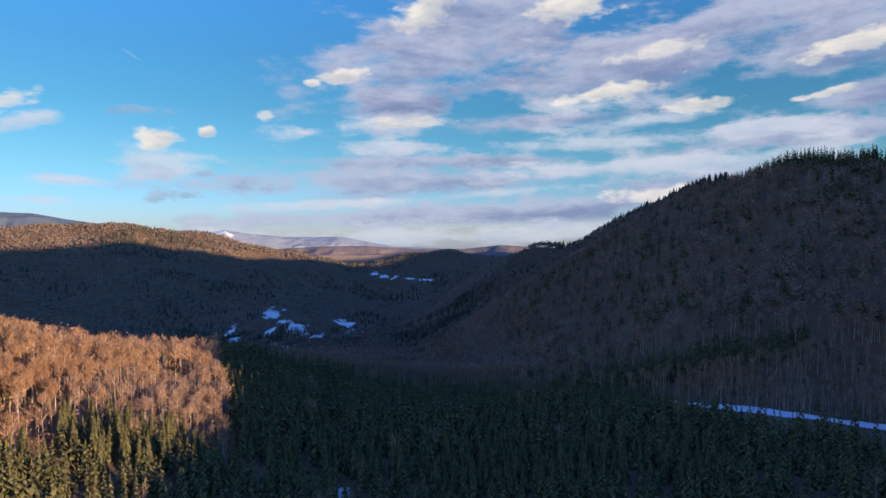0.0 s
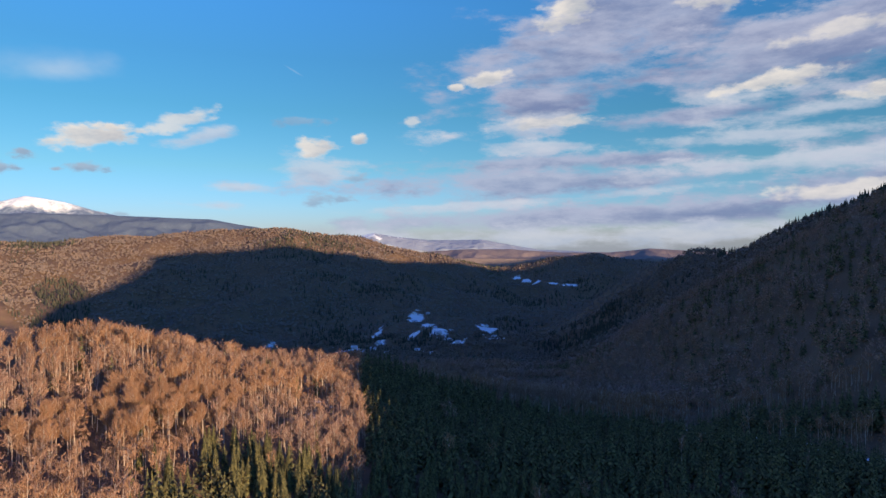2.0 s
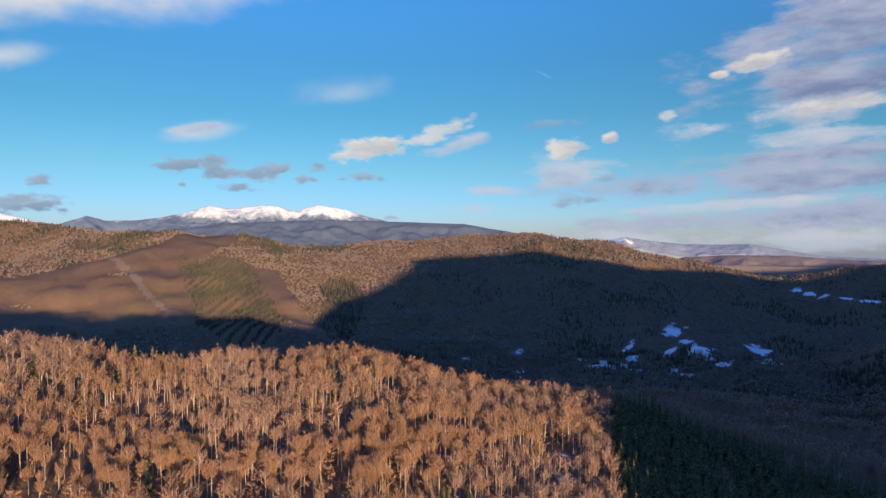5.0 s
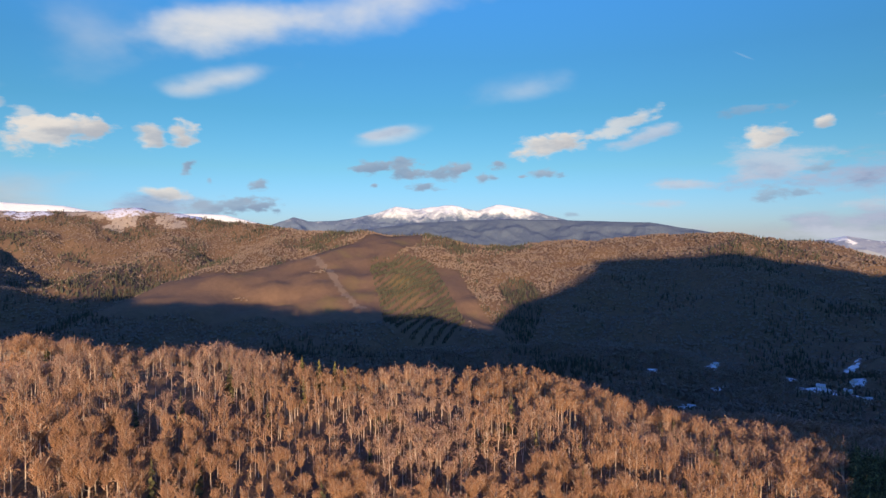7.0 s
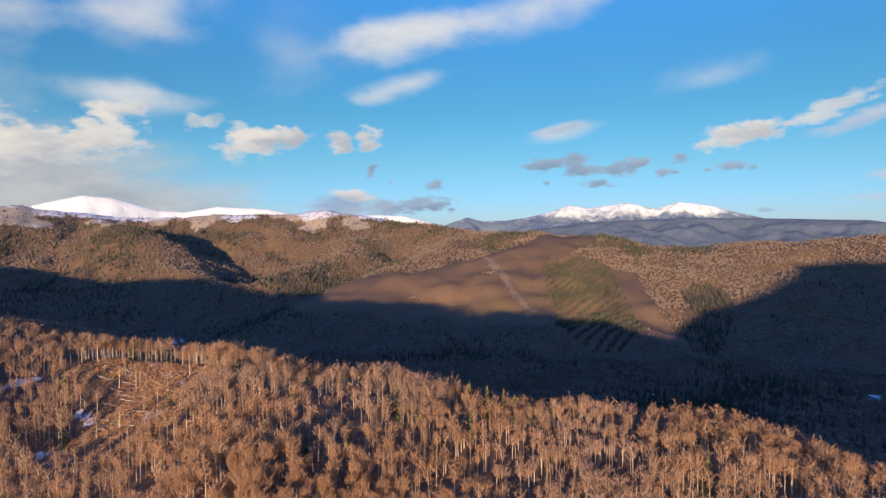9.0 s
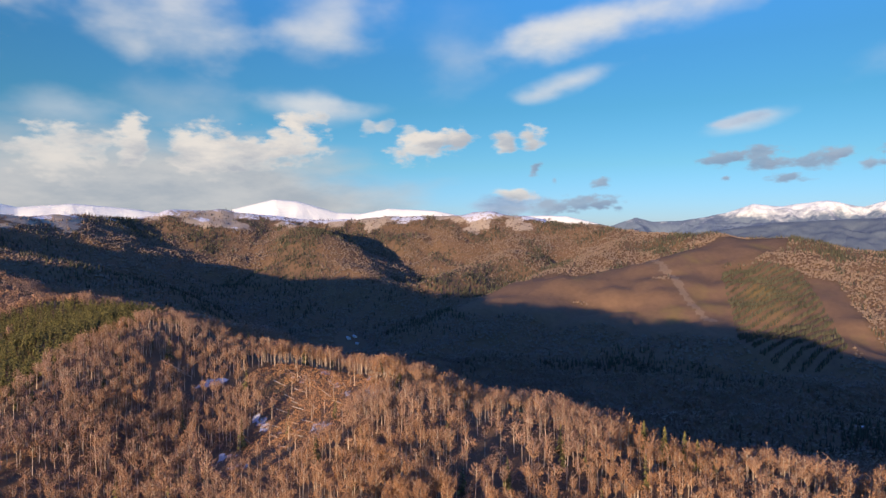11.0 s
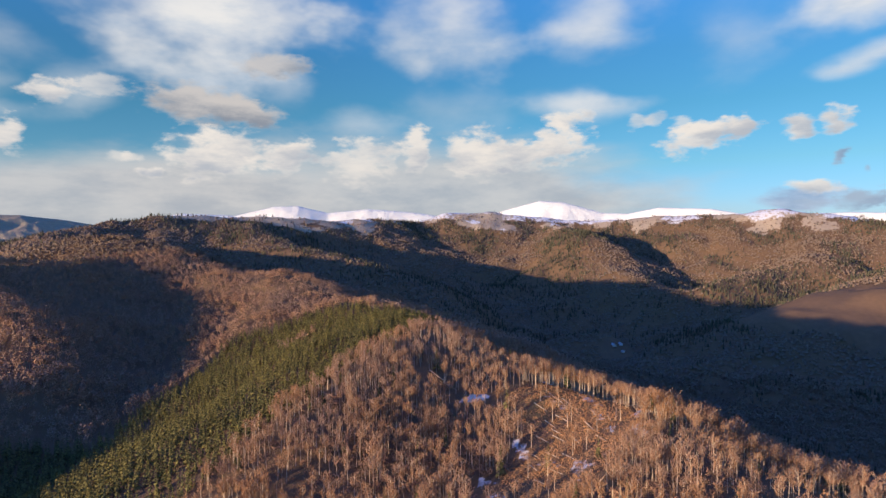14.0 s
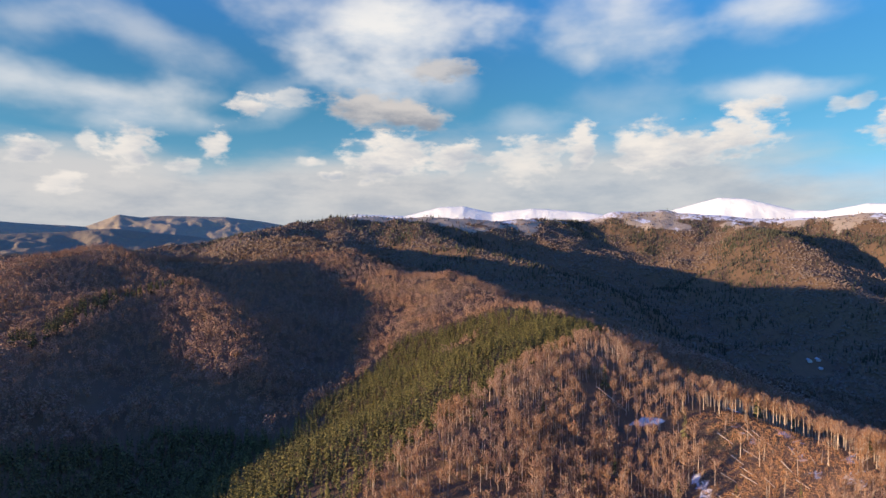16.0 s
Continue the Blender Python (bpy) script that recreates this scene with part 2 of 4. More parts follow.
    ("puff", 126.3, 7.3, 3.2, 2.12, -0, 1),
    ("puff", 121.9, 7.0, 2.9, 1.53, -10, 1),
    ("puff", 115.1, 7.1, 3.6, 1.69, -0, 0.6),
    ("puff", 134.8, 6.6, 0.5, 0.45, -0, 0.8),
    ("puff", 133.6, 5.4, 0.8, 0.45, -0, 1),
    ("veil", 130.1, 19.3, 10.5, 2.81, 4, 1),
    ("veil", 127.6, 15.9, 6.1, 3.20, -0, 1),
    ("veil", 152.8, 11.5, 10.6, 1.74, 3, 0.9),
    ("veil", 148.2, 16.4, 6.9, 1.93, 18, 0.55),
    ("veil", 156.8, 16.4, 3.9, 1.77, -0, 0.5),
    ("veil", 146.6, 9.6, 9.4, 0.93, -0, 0.5),
    ("veil", 106.7, 10.9, 4.7, 2.15, -0, 0.3),
    ("bank", 156.3, 3.2, 13.0, 4.14, -0, 1),
    ("bank", 141.2, 2.5, 21.3, 4.44, -0, 1),
    ("puff", 140.1, 11.3, 2.2, 1.07, -6, 1),
    ("puff", 136.6, 12.1, 2.1, 0.97, -10, 0.55),
    ("puff", 156.8, 6.7, 2.0, 1.15, -10, 1),
    ("puff", 152.8, 7.6, 0.8, 1.09, -0, 0.8),
    ("puff", 149.8, 7.2, 2.3, 2.05, -20, 1),
    ("puff", 143.0, 7.7, 1.4, 1.35, -0, 1),
    ("puff", 145.3, 6.0, 1.7, 0.75, -0, 0.8),
    ("puff", 154.6, 4.2, 2.0, 0.89, -10, 0.9),
    ("puff", 132.8, 5.3, 0.8, 0.46, -0, 1),
    ("puff", 134.8, 6.5, 1.4, 0.56, -0, 0.6),
    ("trail", 26.7, 14.4, 1.0, 0.10, 28, 1),
)
for one in CLOUDS:
    cloud(*one)

for kind in ("veil", "bank", "lilac", "band", "trail", "lens", "grey", "puff"):
    tone = wramp(wmath("ADD", layers[kind][1], shade_noise), -0.75, 0.6)
    state["col"] = wmix(layers[kind][0], state["col"], wmix(tone, KINDS[kind][6], KINDS[kind][5]))

back = wnode("ShaderNodeBackground")
back.inputs[1].default_value = SKY_STRENGTH
wt.links.new(state["col"], back.inputs[0])
wout = wnode("ShaderNodeOutputWorld")
wt.links.new(back.outputs[0], wout.inputs[0])

lamp = bpy.data.lights.new("sun", "SUN")
lamp.energy, lamp.angle, lamp.color = SUN_STRENGTH, radians(0.6), (1.0, 0.71, 0.46)
sun = new("sun", lamp)
sun.matrix_world = look((0, 0, 2000), Vector((0, 0, 2000)) - sun_way())


# ---- materials ----
def material(name):
    m = bpy.data.materials.new(name)
    m.use_nodes = True
    t = m.node_tree
    return m, t, t.nodes["Principled BSDF"]


def mnoise(t, scale, detail=4, rough=0.6, kind="Object"):
    c = t.nodes.new("ShaderNodeTexCoord")
    n = t.nodes.new("ShaderNodeTexNoise")
    t.links.new(c.outputs[kind], n.inputs["Vector"])
    n.inputs["Scale"].default_value, n.inputs["Detail"].default_value, n.inputs["Roughness"].default_value = scale, detail, rough
    return n.outputs[0]


def mramp(t, v, *stops):
    r = t.nodes.new("ShaderNodeValToRGB")
    t.links.new(v, r.inputs[0])
    while len(r.color_ramp.elements) < len(stops):
        r.color_ramp.elements.new(0.5)
    for e, (p, c) in zip(r.color_ramp.elements, stops):
        e.position, e.color = p, (*c, 1)
    return r.outputs[0]


def mmix(t, fac, a, b, blend="MIX"):
    n = t.nodes.new("ShaderNodeMix")
    n.data_type, n.blend_type = "RGBA", blend
    for i, v in ((0, fac), (6, a), (7, b)):
        if isinstance(v, (int, float)):
            n.inputs[i].default_value = v
        elif isinstance(v, tuple):
            n.inputs[i].default_value = (*v, 1)
        else:
            t.links.new(v, n.inputs[i])
    return n.outputs[2]


def mmath(t, op, a, b=None, clamp=False):
    n = t.nodes.new("ShaderNodeMath")
    n.operation, n.use_clamp = op, clamp
    for i, v in enumerate((a, b)):
        if v is None:
            continue
        if isinstance(v, (int, float)):
            n.inputs[i].default_value = v
        else:
            t.links.new(v, n.inputs[i])
    return n.outputs[0]


def mbump(t, bsdf, height, strength=0.5, distance=1.0):
    b = t.nodes.new("ShaderNodeBump")
    b.inputs["Strength"].default_value, b.inputs["Distance"].default_value = strength, distance
    t.links.new(height, b.inputs["Height"])
    t.links.new(b.outputs[0], bsdf.inputs["Normal"])


def make_plain(name, dark, light, scale, rough=0.9, island=False):
    """A matt surface that wanders between two colours by noise, and from piece to piece."""
    m, t, b = material(name)
    f = mnoise(t, scale, 5)
    if island:
        g = t.nodes.new("ShaderNodeNewGeometry")
        f = mmath(t, "ADD", mmath(t, "MULTIPLY", f, 0.5), mmath(t, "MULTIPLY", g.outputs["Random Per Island"], 0.5))
    t.links.new(mramp(t, f, (0.25, dark), (0.75, light)), b.inputs["Base Color"])
    b.inputs["Roughness"].default_value = rough
    b.inputs["Specular IOR Level"].default_value = 0.15
    return m


def make_ground():
    m, t, b = material("forest_floor")
    big, mid, fine = mnoise(t, 0.004, 5), mnoise(t, 0.05, 6), mnoise(t, 0.6, 6, 0.7)
    litter = mmix(t, mid, (0.14, 0.082, 0.052), (0.30, 0.165, 0.085))
    litter = mmix(t, mmath(t, "MULTIPLY", fine, 0.6), litter, (0.20, 0.145, 0.105))
    moss = mmix(t, mid, (0.13, 0.105, 0.055), (0.22, 0.17, 0.085))
    zone = t.nodes.new("ShaderNodeVertexColor")
    zone.layer_name = "zone"
    sep = t.nodes.new("ShaderNodeSeparateColor")
    t.links.new(zone.outputs[0], sep.inputs[0])
    wide = mnoise(t, 0.017, 6, 0.7)
    edge = mmath(t, "ADD", mmath(t, "ADD", mmath(t, "MULTIPLY", mid, 0.9), mmath(t, "MULTIPLY", fine, 0.5)), mmath(t, "MULTIPLY", wide, 1.6))
    edge = mmath(t, "SUBTRACT", edge, 1.55)

    def mask(socket):
        v = mmath(t, "ADD", socket, mmath(t, "MULTIPLY", edge, mmath(t, "LESS_THAN", 0.03, socket)))
        return mmath(t, "MULTIPLY", mmath(t, "SUBTRACT", v, 0.40), 6.0, True)

    c = mmix(t, mmath(t, "MULTIPLY", big, 0.45), litter, moss)
    heath = mmix(t, mmath(t, "ADD", mmath(t, "MULTIPLY", mid, 0.7), mmath(t, "MULTIPLY", wide, 0.4)), (0.135, 0.088, 0.056), (0.290, 0.182, 0.108))
    heath = mmix(t, mramp(t, big, (0.56, (0, 0, 0)), (0.70, (0.8, 0.8, 0.8))), heath, (0.27, 0.20, 0.075))
    c = mmix(t, mask(zone.outputs[1]), c, heath)
    c = mmix(t, mask(sep.outputs[1]), c, mmix(t, mid, (0.40, 0.31, 0.20), (0.60, 0.49, 0.36)))
    c = mmix(t, mask(sep.outputs[2]), c, mmix(t, fine, (0.25, 0.175, 0.11), (0.35, 0.25, 0.16)))
    c = mmix(t, mask(sep.outputs[0]), c, mmix(t, mid, (0.80, 0.81, 0.82), (0.90, 0.90, 0.90)))
    t.links.new(c, b.inputs["Base Color"])
    b.inputs["Roughness"].default_value = 0.95
    b.inputs["Specular IOR Level"].default_value = 0.1
    mbump(t, b, mmath(t, "ADD", mid, mmath(t, "MULTIPLY", fine, 0.5)), 0.8, 2.5)
    return m


def make_woody(name, dark, light, grey):
    """Bare twigs: brown that wanders from tree to tree between rust and grey."""
    m, t, b = material(name)
    g = t.nodes.new("ShaderNodeNewGeometry")
    o = t.nodes.new("ShaderNodeObjectInfo")
    tree_to_tree = mnoise(t, 0.11, 3, 0.6)
    stand = mnoise(t, 0.012, 3, 0.55)
    f = mmath(t, "ADD", mmath(t, "MULTIPLY", g.outputs["Random Per Island"], 0.35), mmath(t, "MULTIPLY", tree_to_tree, 0.9))
    f = mmath(t, "ADD", f, mmath(t, "MULTIPLY", o.outputs["Random"], 0.15))
    c = mramp(t, f, (0.35, dark), (0.95, light))
    c = mmix(t, mramp(t, stand, (0.42, (0, 0, 0)), (0.62, (0.85, 0.85, 0.85))), c, grey)
    t.links.new(c, b.inputs["Base Color"])
    b.inputs["Roughness"].default_value = 0.9
    b.inputs["Specular IOR Level"].default_value = 0.15
    return m


def make_range(name, low, high, snow_from, snow_full):
    """Far mountains: woods below, haze coloured into some of them, snow above a ragged line."""
    m, t, b = material(name)
    c = t.nodes.new("ShaderNodeTexCoord")
    s = t.nodes.new("ShaderNodeSeparateXYZ")
    t.links.new(c.outputs["Object"], s.inputs[0])
    n1, n2 = mnoise(t, 0.012, 8, 0.7), mnoise(t, 0.05, 6, 0.7)
    v = mmath(t, "ADD", s.outputs[2], mmath(t, "MULTIPLY", mmath(t, "SUBTRACT", n1, 0.5), 300.0))
    r = t.nodes.new("ShaderNodeMapRange")
    t.links.new(v, r.inputs[0])
    r.inputs[1].default_value, r.inputs[2].default_value = snow_from, snow_full
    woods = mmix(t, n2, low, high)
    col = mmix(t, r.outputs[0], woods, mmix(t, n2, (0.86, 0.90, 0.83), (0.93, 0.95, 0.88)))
    t.links.new(col, b.inputs["Base Color"])
    b.inputs["Roughness"].default_value = 0.9
    b.inputs["Specular IOR Level"].default_value = 0.1
    mbump(t, b, mmath(t, "ADD", n1, mmath(t, "MULTIPLY", n2, 0.4)), 0.6, 12.0)
    return m


MAT_GROUND = make_ground()
MAT_BARK = make_plain("beech_bark", (0.39, 0.30, 0.22), (0.69, 0.56, 0.43), 0.7)
MAT_TWIG = make_woody("beech_twigs", (0.25, 0.132, 0.077), (0.50, 0.284, 0.147), (0.35, 0.220, 0.158))
MAT_NEEDLE = make_plain("spruce_needles", (0.055, 0.058, 0.031), (0.235, 0.206, 0.078), 0.3, island=True)
MAT_MID = make_woody("hill_beech_twigs", (0.25, 0.150, 0.102), (0.45, 0.272, 0.172), (0.335, 0.228, 0.174))
MAT_YOUNG = make_plain("young_spruce_needles", (0.070, 0.076, 0.030), (0.285, 0.245, 0.082), 0.3, island=True)
MAT_TRUNK = make_plain("spruce_bark", (0.08, 0.06, 0.045), (0.16, 0.12, 0.09), 1.0)
MAT_FARBROWN = make_woody("far_beech", (0.195, 0.138, 0.102), (0.275, 0.200, 0.142), (0.235, 0.182, 0.142))
MAT_FARGREEN = make_plain("far_spruce", (0.056, 0.062, 0.044), (0.108, 0.103, 0.070), 0.02, island=True)
# the woods below the snow are blued, haze mixed into their colour
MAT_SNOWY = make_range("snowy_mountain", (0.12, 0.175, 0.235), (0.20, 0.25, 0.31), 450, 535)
# pale blue-grey woods: distance haze put into the base colour
MAT_HAZE = make_range("hazed_range", (0.26, 0.31, 0.36), (0.38, 0.42, 0.46), 300, 320)
# these two: lightened tan that stands in for haze, greying the blue skylight
MAT_RANGE = make_range("snow_topped_range", (0.36, 0.30, 0.20), (0.50, 0.42, 0.30), 600, 650)
MAT_FOOT = make_range("hazed_foothills", (0.24, 0.195, 0.13), (0.40, 0.33, 0.23), 1900, 2000)
MAT_BARE = make_range("bare_hills", (0.20, 0.165, 0.15), (0.33, 0.26, 0.22), 1900, 2000)
# a darker copy of the beech bark, with shade put into its colour
MAT_STEM = make_plain("shaded_stems", (0.20, 0.155, 0.12), (0.36, 0.28, 0.21), 0.7)
MAT_DOME = make_range("snow_dome", (0.10, 0.10, 0.09), (0.20, 0.17, 0.14), 430, 450)
# woods tinted blue, with aerial haze put into the colour
MAT_BLUE = make_range("hazed_wooded_range", (0.10, 0.14, 0.18), (0.17, 0.21, 0.25), 1900, 2000)


# ---- the lie of the land ----
def lattice(ix, iy, seed):
    h = (ix * 374761393 + iy * 668265263 + seed * 974634533) & 0xFFFFFFFF
    h = ((h ^ (h >> 13)) * 1274126177) & 0xFFFFFFFF
    return ((h ^ (h >> 16)) & 0xFFFF) / 65535.0


def value_noise(x, y, seed=0):
    ix, iy = np.floor(x).astype(np.int64), np.floor(y).astype(np.int64)
    fx, fy = x - ix, y - iy
    fx, fy = fx * fx * (3 - 2 * fx), fy * fy * (3 - 2 * fy)
    a, b = lattice(ix, iy, seed), lattice(ix + 1, iy, seed)
    c, d = lattice(ix, iy + 1, seed), lattice(ix + 1, iy + 1, seed)
    return (a + (b - a) * fx) * (1 - fy) + (c + (d - c) * fx) * fy - 0.5


def fbm(x, y, size, octaves=4, seed=0):
    total, amp, f = 0.0, 1.0, 1.0 / size
    for k in range(octaves):
        total = total + amp * value_noise(x * f, y * f, seed + k)
        amp, f = amp * 0.5, f * 2.03
    return total


RIDGES = []


def ridge(steep, round_, *points, back=0.0):
    """A crest through points (x, y, z), its flanks falling by steep (and by back more on its right hand), its top rounded over round_ metres."""
    RIDGES.append((steep, round_, np.array(points, float), back))


# the wooded spur before the flight, running out to its head and on to the far hills
ridge(0.34, 30, (-150, 650, 126), (-230, 560, 188), (-300, 490, 203), (-352, 400, 232), (-420, 290, 241), (-455, 200, 251), (-530, 150, 250), (-626, 120, 249), (-714, -10, 257), (-751, -100, 271), (-853, -170, 281), (-952, -243, 283), back=0.35)
ridge(0.40, 25, (-751, -100, 268), (-650, -120, 253), (-545, -135, 236), (-440, -140, 205), (-330, -120, 165))
ridge(0.46, 20, (-853, -170, 280), (-760, -200, 264), (-670, -207, 249), (-575, -232, 229), (-480, -228, 204), (-390, -215, 172))
ridge(0.38, 25, (-455, 200, 243), (-380, 138, 240), (-310, 115, 214), (-230, 90, 175))
ridge(0.38, 25, (-330, 388, 226), (-252, 352, 214), (-190, 322, 200), (-120, 290, 172))
# its last points are added to block the sun from the valley beyond
ridge(0.40, 40, (-952, -243, 283), (-1026, -365, 288), (-1130, -490, 308), (-1174, -686, 306), (-1217, -868, 338), (-1274, -1025, 375), (-1296, -1142, 372), (-1500, -1500, 383), (-1650, -1720, 387), (-1850, -1960, 390), (-2080, -2150, 408))
# hills with shaded hollows on the far side of the side valley
ridge(0.36, 60, (-1253, -902, 345), (-1127, -958, 330), (-1003, -997, 339), (-900, -1080, 348), (-800, -1130, 358), (-700, -1120, 352), (-620, -1080, 338), (-560, -1030, 318), (-500, -980, 285), (-440, -940, 250))
# unseen ridge added to cast shade into the side valley
ridge(0.70, 40, (-440, -940, 250), (-330, -900, 232), (-180, -860, 226), (-50, -800, 226), (150, -700, 230), (433, -75, 248))
ridge(0.60, 25, (-800, -1130, 358), (-783, -847, 306), (-673, -844, 290), (-564, -787, 270), (-505, -755, 258), (-440, -700, 232), (-380, -640, 195))
ridge(0.52, 25, (-772, -831, 305), (-745, -700, 284), (-700, -610, 258), (-665, -560, 238), (-640, -520, 205))
# another added ridge out of view, shading the lower slope and hollow
ridge(0.45, 40, (-440, -735, 256), (-330, -690, 265), (-230, -560, 240), (-150, -430, 215))
# the shelf of spruces below the first view, and the mountain over it
ridge(0.14, 60, (-60, 470, 150), (0, 400, 172), (120, 380, 174), (250, 350, 180), (400, 280, 188), (520, 160, 200))
ridge(0.70, 40, (202, 2291, 194), (283, 1980, 246), (365, 1763, 268), (406, 1496, 302), (439, 1277, 350), (447, 1135, 370), (459, 955, 396), (475, 857, 400), (495, 691, 392), (600, 600, 400), (760, 580, 470), (857, 554, 560))
# the long slope over the main valley
ridge(0.30, 80, (-3033, 1818, 349), (-2795, 2091, 335), (-2553, 2311, 286), (-2253, 2542, 298), (-2003, 2684, 317), (-1837, 2802, 340), (-1608, 2941, 348), (-1311, 3087, 307), (-1227, 3121, 261), (-871, 3291, 214), (-767, 3368, 162), (-484, 3471, 115), (-198, 3448, 40))
ridge(0.28, 80, (-2400, 400, 60), (-2495, 588, 104), (-2577, 877, 169), (-2640, 1272, 237), (-2799, 1821, 328), (-2859, 2004, 340))
ridge(0.32, 40, (-1791, 1669, -20), (-2163, 1771, 150), (-2707, 2047, 291))
ridge(0.32, 40, (-1846, 1971, 60), (-2497, 2304, 260))
ridge(0.28, 60, (-1100, 2100, 10), (-1500, 2600, 210), (-1608, 2941, 340))
# the high meadows and their spurs
ridge(0.42, 60, (-3961, -1267, 460), (-4023, -1080, 517), (-4142, -830, 535), (-4241, -594, 501), (-4288, -225, 471), (-4301, 3, 474), (-4285, 502, 491), (-4240, 842, 515), (-4129, 1123, 491), (-3907, 1354, 430), (-3735, 1539, 409), (-3537, 1625, 384), (-3033, 1818, 349))
ridge(0.44, 40, (-4204, -514, 473), (-3591, -168, 383), (-3150, 6, 208), (-2900, 245, 142))
ridge(0.44, 40, (-4081, 1111, 464), (-3416, 884, 279), (-2936, 430, 163))
ridge(0.40, 60, (-3537, 1625, 384), (-3055, 1218, 259), (-2553, 616, 121))
# the wooded upland at the head of the side valley
ridge(0.40, 80, (-2080, -2150, 408), (-2312, -2246, 445), (-2584, -2114, 484), (-2854, -1946, 486), (-3181, -1634, 469), (-3600, -1400, 470), (-3961, -1267, 460))
ridge(0.42, 60, (-2854, -1946, 486), (-2521, -1373, 340), (-2388, -996, 295), (-2300, -700, 165))
# low hills down the main valley
ridge(0.30, 60, (-536, 3560, 96), (-309, 3587, 144), (-145, 3597, 186), (53, 3600, 199), (217, 3593, 176), (381, 3580, 144), (800, 3400, 200))
# unseen land behind the flight, its crest set to throw the valley's shadow edges
ridge(0.78, 60, (433, -75, 268), (516, 50, 302), (634, 224, 397), (743, 386, 469), (857, 554, 577), (992, 755, 597), (1122, 947, 595), (1257, 1147, 551), (1357, 1296, 521), (1547, 1578, 464), (1781, 1925, 402), (1960, 2150, 470), (2300, 2600, 500))
ridge(0.42, 120, (2300, 2600, 500), (2000, 1600, 420), (1700, 900, 420), (1500, 0, 340), (1000, -1400, 290), (-600, -2400, 320), (-1700, -2500, 330), (-2312, -2400, 400))


def height(x, y, floor=0.0):
    x, y = np.asarray(x, float), np.asarray(y, float)
    wx, wy = x + 60 * fbm(x, y, 420, 3, 5), y + 60 * fbm(x, y, 420, 3, 9)
    best = np.zeros_like(x)
    off = np.full(x.shape, 1e9)
    for steep, round_, pts, back in RIDGES:
        near = np.full(x.shape, -1e9)
        for (ax, ay, az), (bx, by, bz) in zip(pts[:-1], pts[1:]):
            ux, uy = bx - ax, by - ay
            l2 = ux * ux + uy * uy
            # the warp bends the flanks, not the crest itself
            s = np.clip(((x - ax) * ux + (y - ay) * uy) / l2, 0, 1)
            d0 = np.hypot(x - ax - s * ux, y - ay - s * uy)
            k = np.clip(d0 / 160, 0, 1)
            off = np.minimum(off, d0)
            px, py = x + (wx - x) * k, y + (wy - y) * k
            s = np.clip(((px - ax) * ux + (py - ay) * uy) / l2, 0, 1)
            d = np.hypot(px - ax - s * ux, py - ay - s * uy)
            right = (ux * (py - ay) - uy * (px - ax)) < 0
            zz = az + s * (bz - az) - (steep + back * right) * (np.sqrt(d * d + round_ * round_) - round_)
            near = np.maximum(near, zz)
        best = best + np.exp(np.clip((near - 300) / 14.0, -60, 60))
    z = 300 + 14.0 * np.log(best + np.exp((floor - 300) / 14.0))
    r = np.hypot(x - VIEW[0], y - VIEW[1])
    rough = np.clip((r - 150) / 900, 0, 1) * (1 - 0.8 * np.exp(-((x + 780) ** 2 + (y + 850) ** 2) / 330.0 ** 2))
    z = z + fbm(x, y, 150, 4, 21) * (5 + 16 * rough) - rough * 14 * np.abs(fbm(x, y, 330, 3, 33)) * 2
    # gullies deepen down the far flanks
    gully = np.clip(1 - 3.2 * np.abs(fbm(wx, wy, 300, 3, 45)), 0, 1)
    z = z - 34 * gully * np.clip((off - 50) / 220, 0, 1) * np.clip((r - 900) / 500, 0, 1)
    return z


def polar(az, r):
    a = np.radians(az)
    return VIEW[0] - r * np.sin(a), VIEW[1] + r * np.cos(a)


# ---- helpers for things ----
def link_mesh(name, verts, faces, mat, parent=None, label=""):
    me = bpy.data.meshes.new(name)
    me.from_pydata(verts, [], faces)
    me.materials.append(mat)
    ob = new(name, me)
    ob.parent = parent
    if label:
        ob["label"] = label
    return ob


def array_mesh(name, verts, loops, sizes, mats, mat_index=None, smooth=False):
    """A mesh from arrays: verts (n, 3), loops (flat corner list), sizes (corners per face)."""
    me = bpy.data.meshes.new(name)
    me.vertices.add(len(verts))
    me.vertices.foreach_set("co", np.asarray(verts, np.float32).ravel())
    me.loops.add(len(loops))
    me.loops.foreach_set("vertex_index", np.asarray(loops, np.int32))
    me.polygons.add(len(sizes))
    starts = np.concatenate(([0], np.cumsum(sizes)[:-1])).astype(np.int32)
    me.polygons.foreach_set("loop_start", starts)
    me.polygons.foreach_set("use_smooth", np.full(len(sizes), smooth))
    for m in mats:
        me.materials.append(m)
    if mat_index is not None:
        me.polygons.foreach_set("material_index", np.asarray(mat_index, np.int32))
    me.update(calc_edges=True)
    return me


def sheet(azs, rs, closed):
    """Corners and quads of a polar sheet."""
    A, R = np.meshgrid(azs, rs, indexing="ij")
    x, y = polar(A, R)
    na, nr = A.shape
    i, j = np.meshgrid(np.arange(na if closed else na - 1), np.arange(nr - 1), indexing="ij")
    i2 = (i + 1) % na
    quads = np.stack([i * nr + j, i2 * nr + j, i2 * nr + j + 1, i * nr + j + 1], -1).reshape(-1, 4)[:, ::-1]
    return x, y, quads


# ---- ground ----
AZS = np.concatenate([np.arange(-80, 168, 0.34), np.arange(168, 280, 2.0)])
RS = np.concatenate([np.array([0.01, 25, 50, 75]), 100 * np.exp(np.linspace(0, np.log(4650 / 100), 275))])
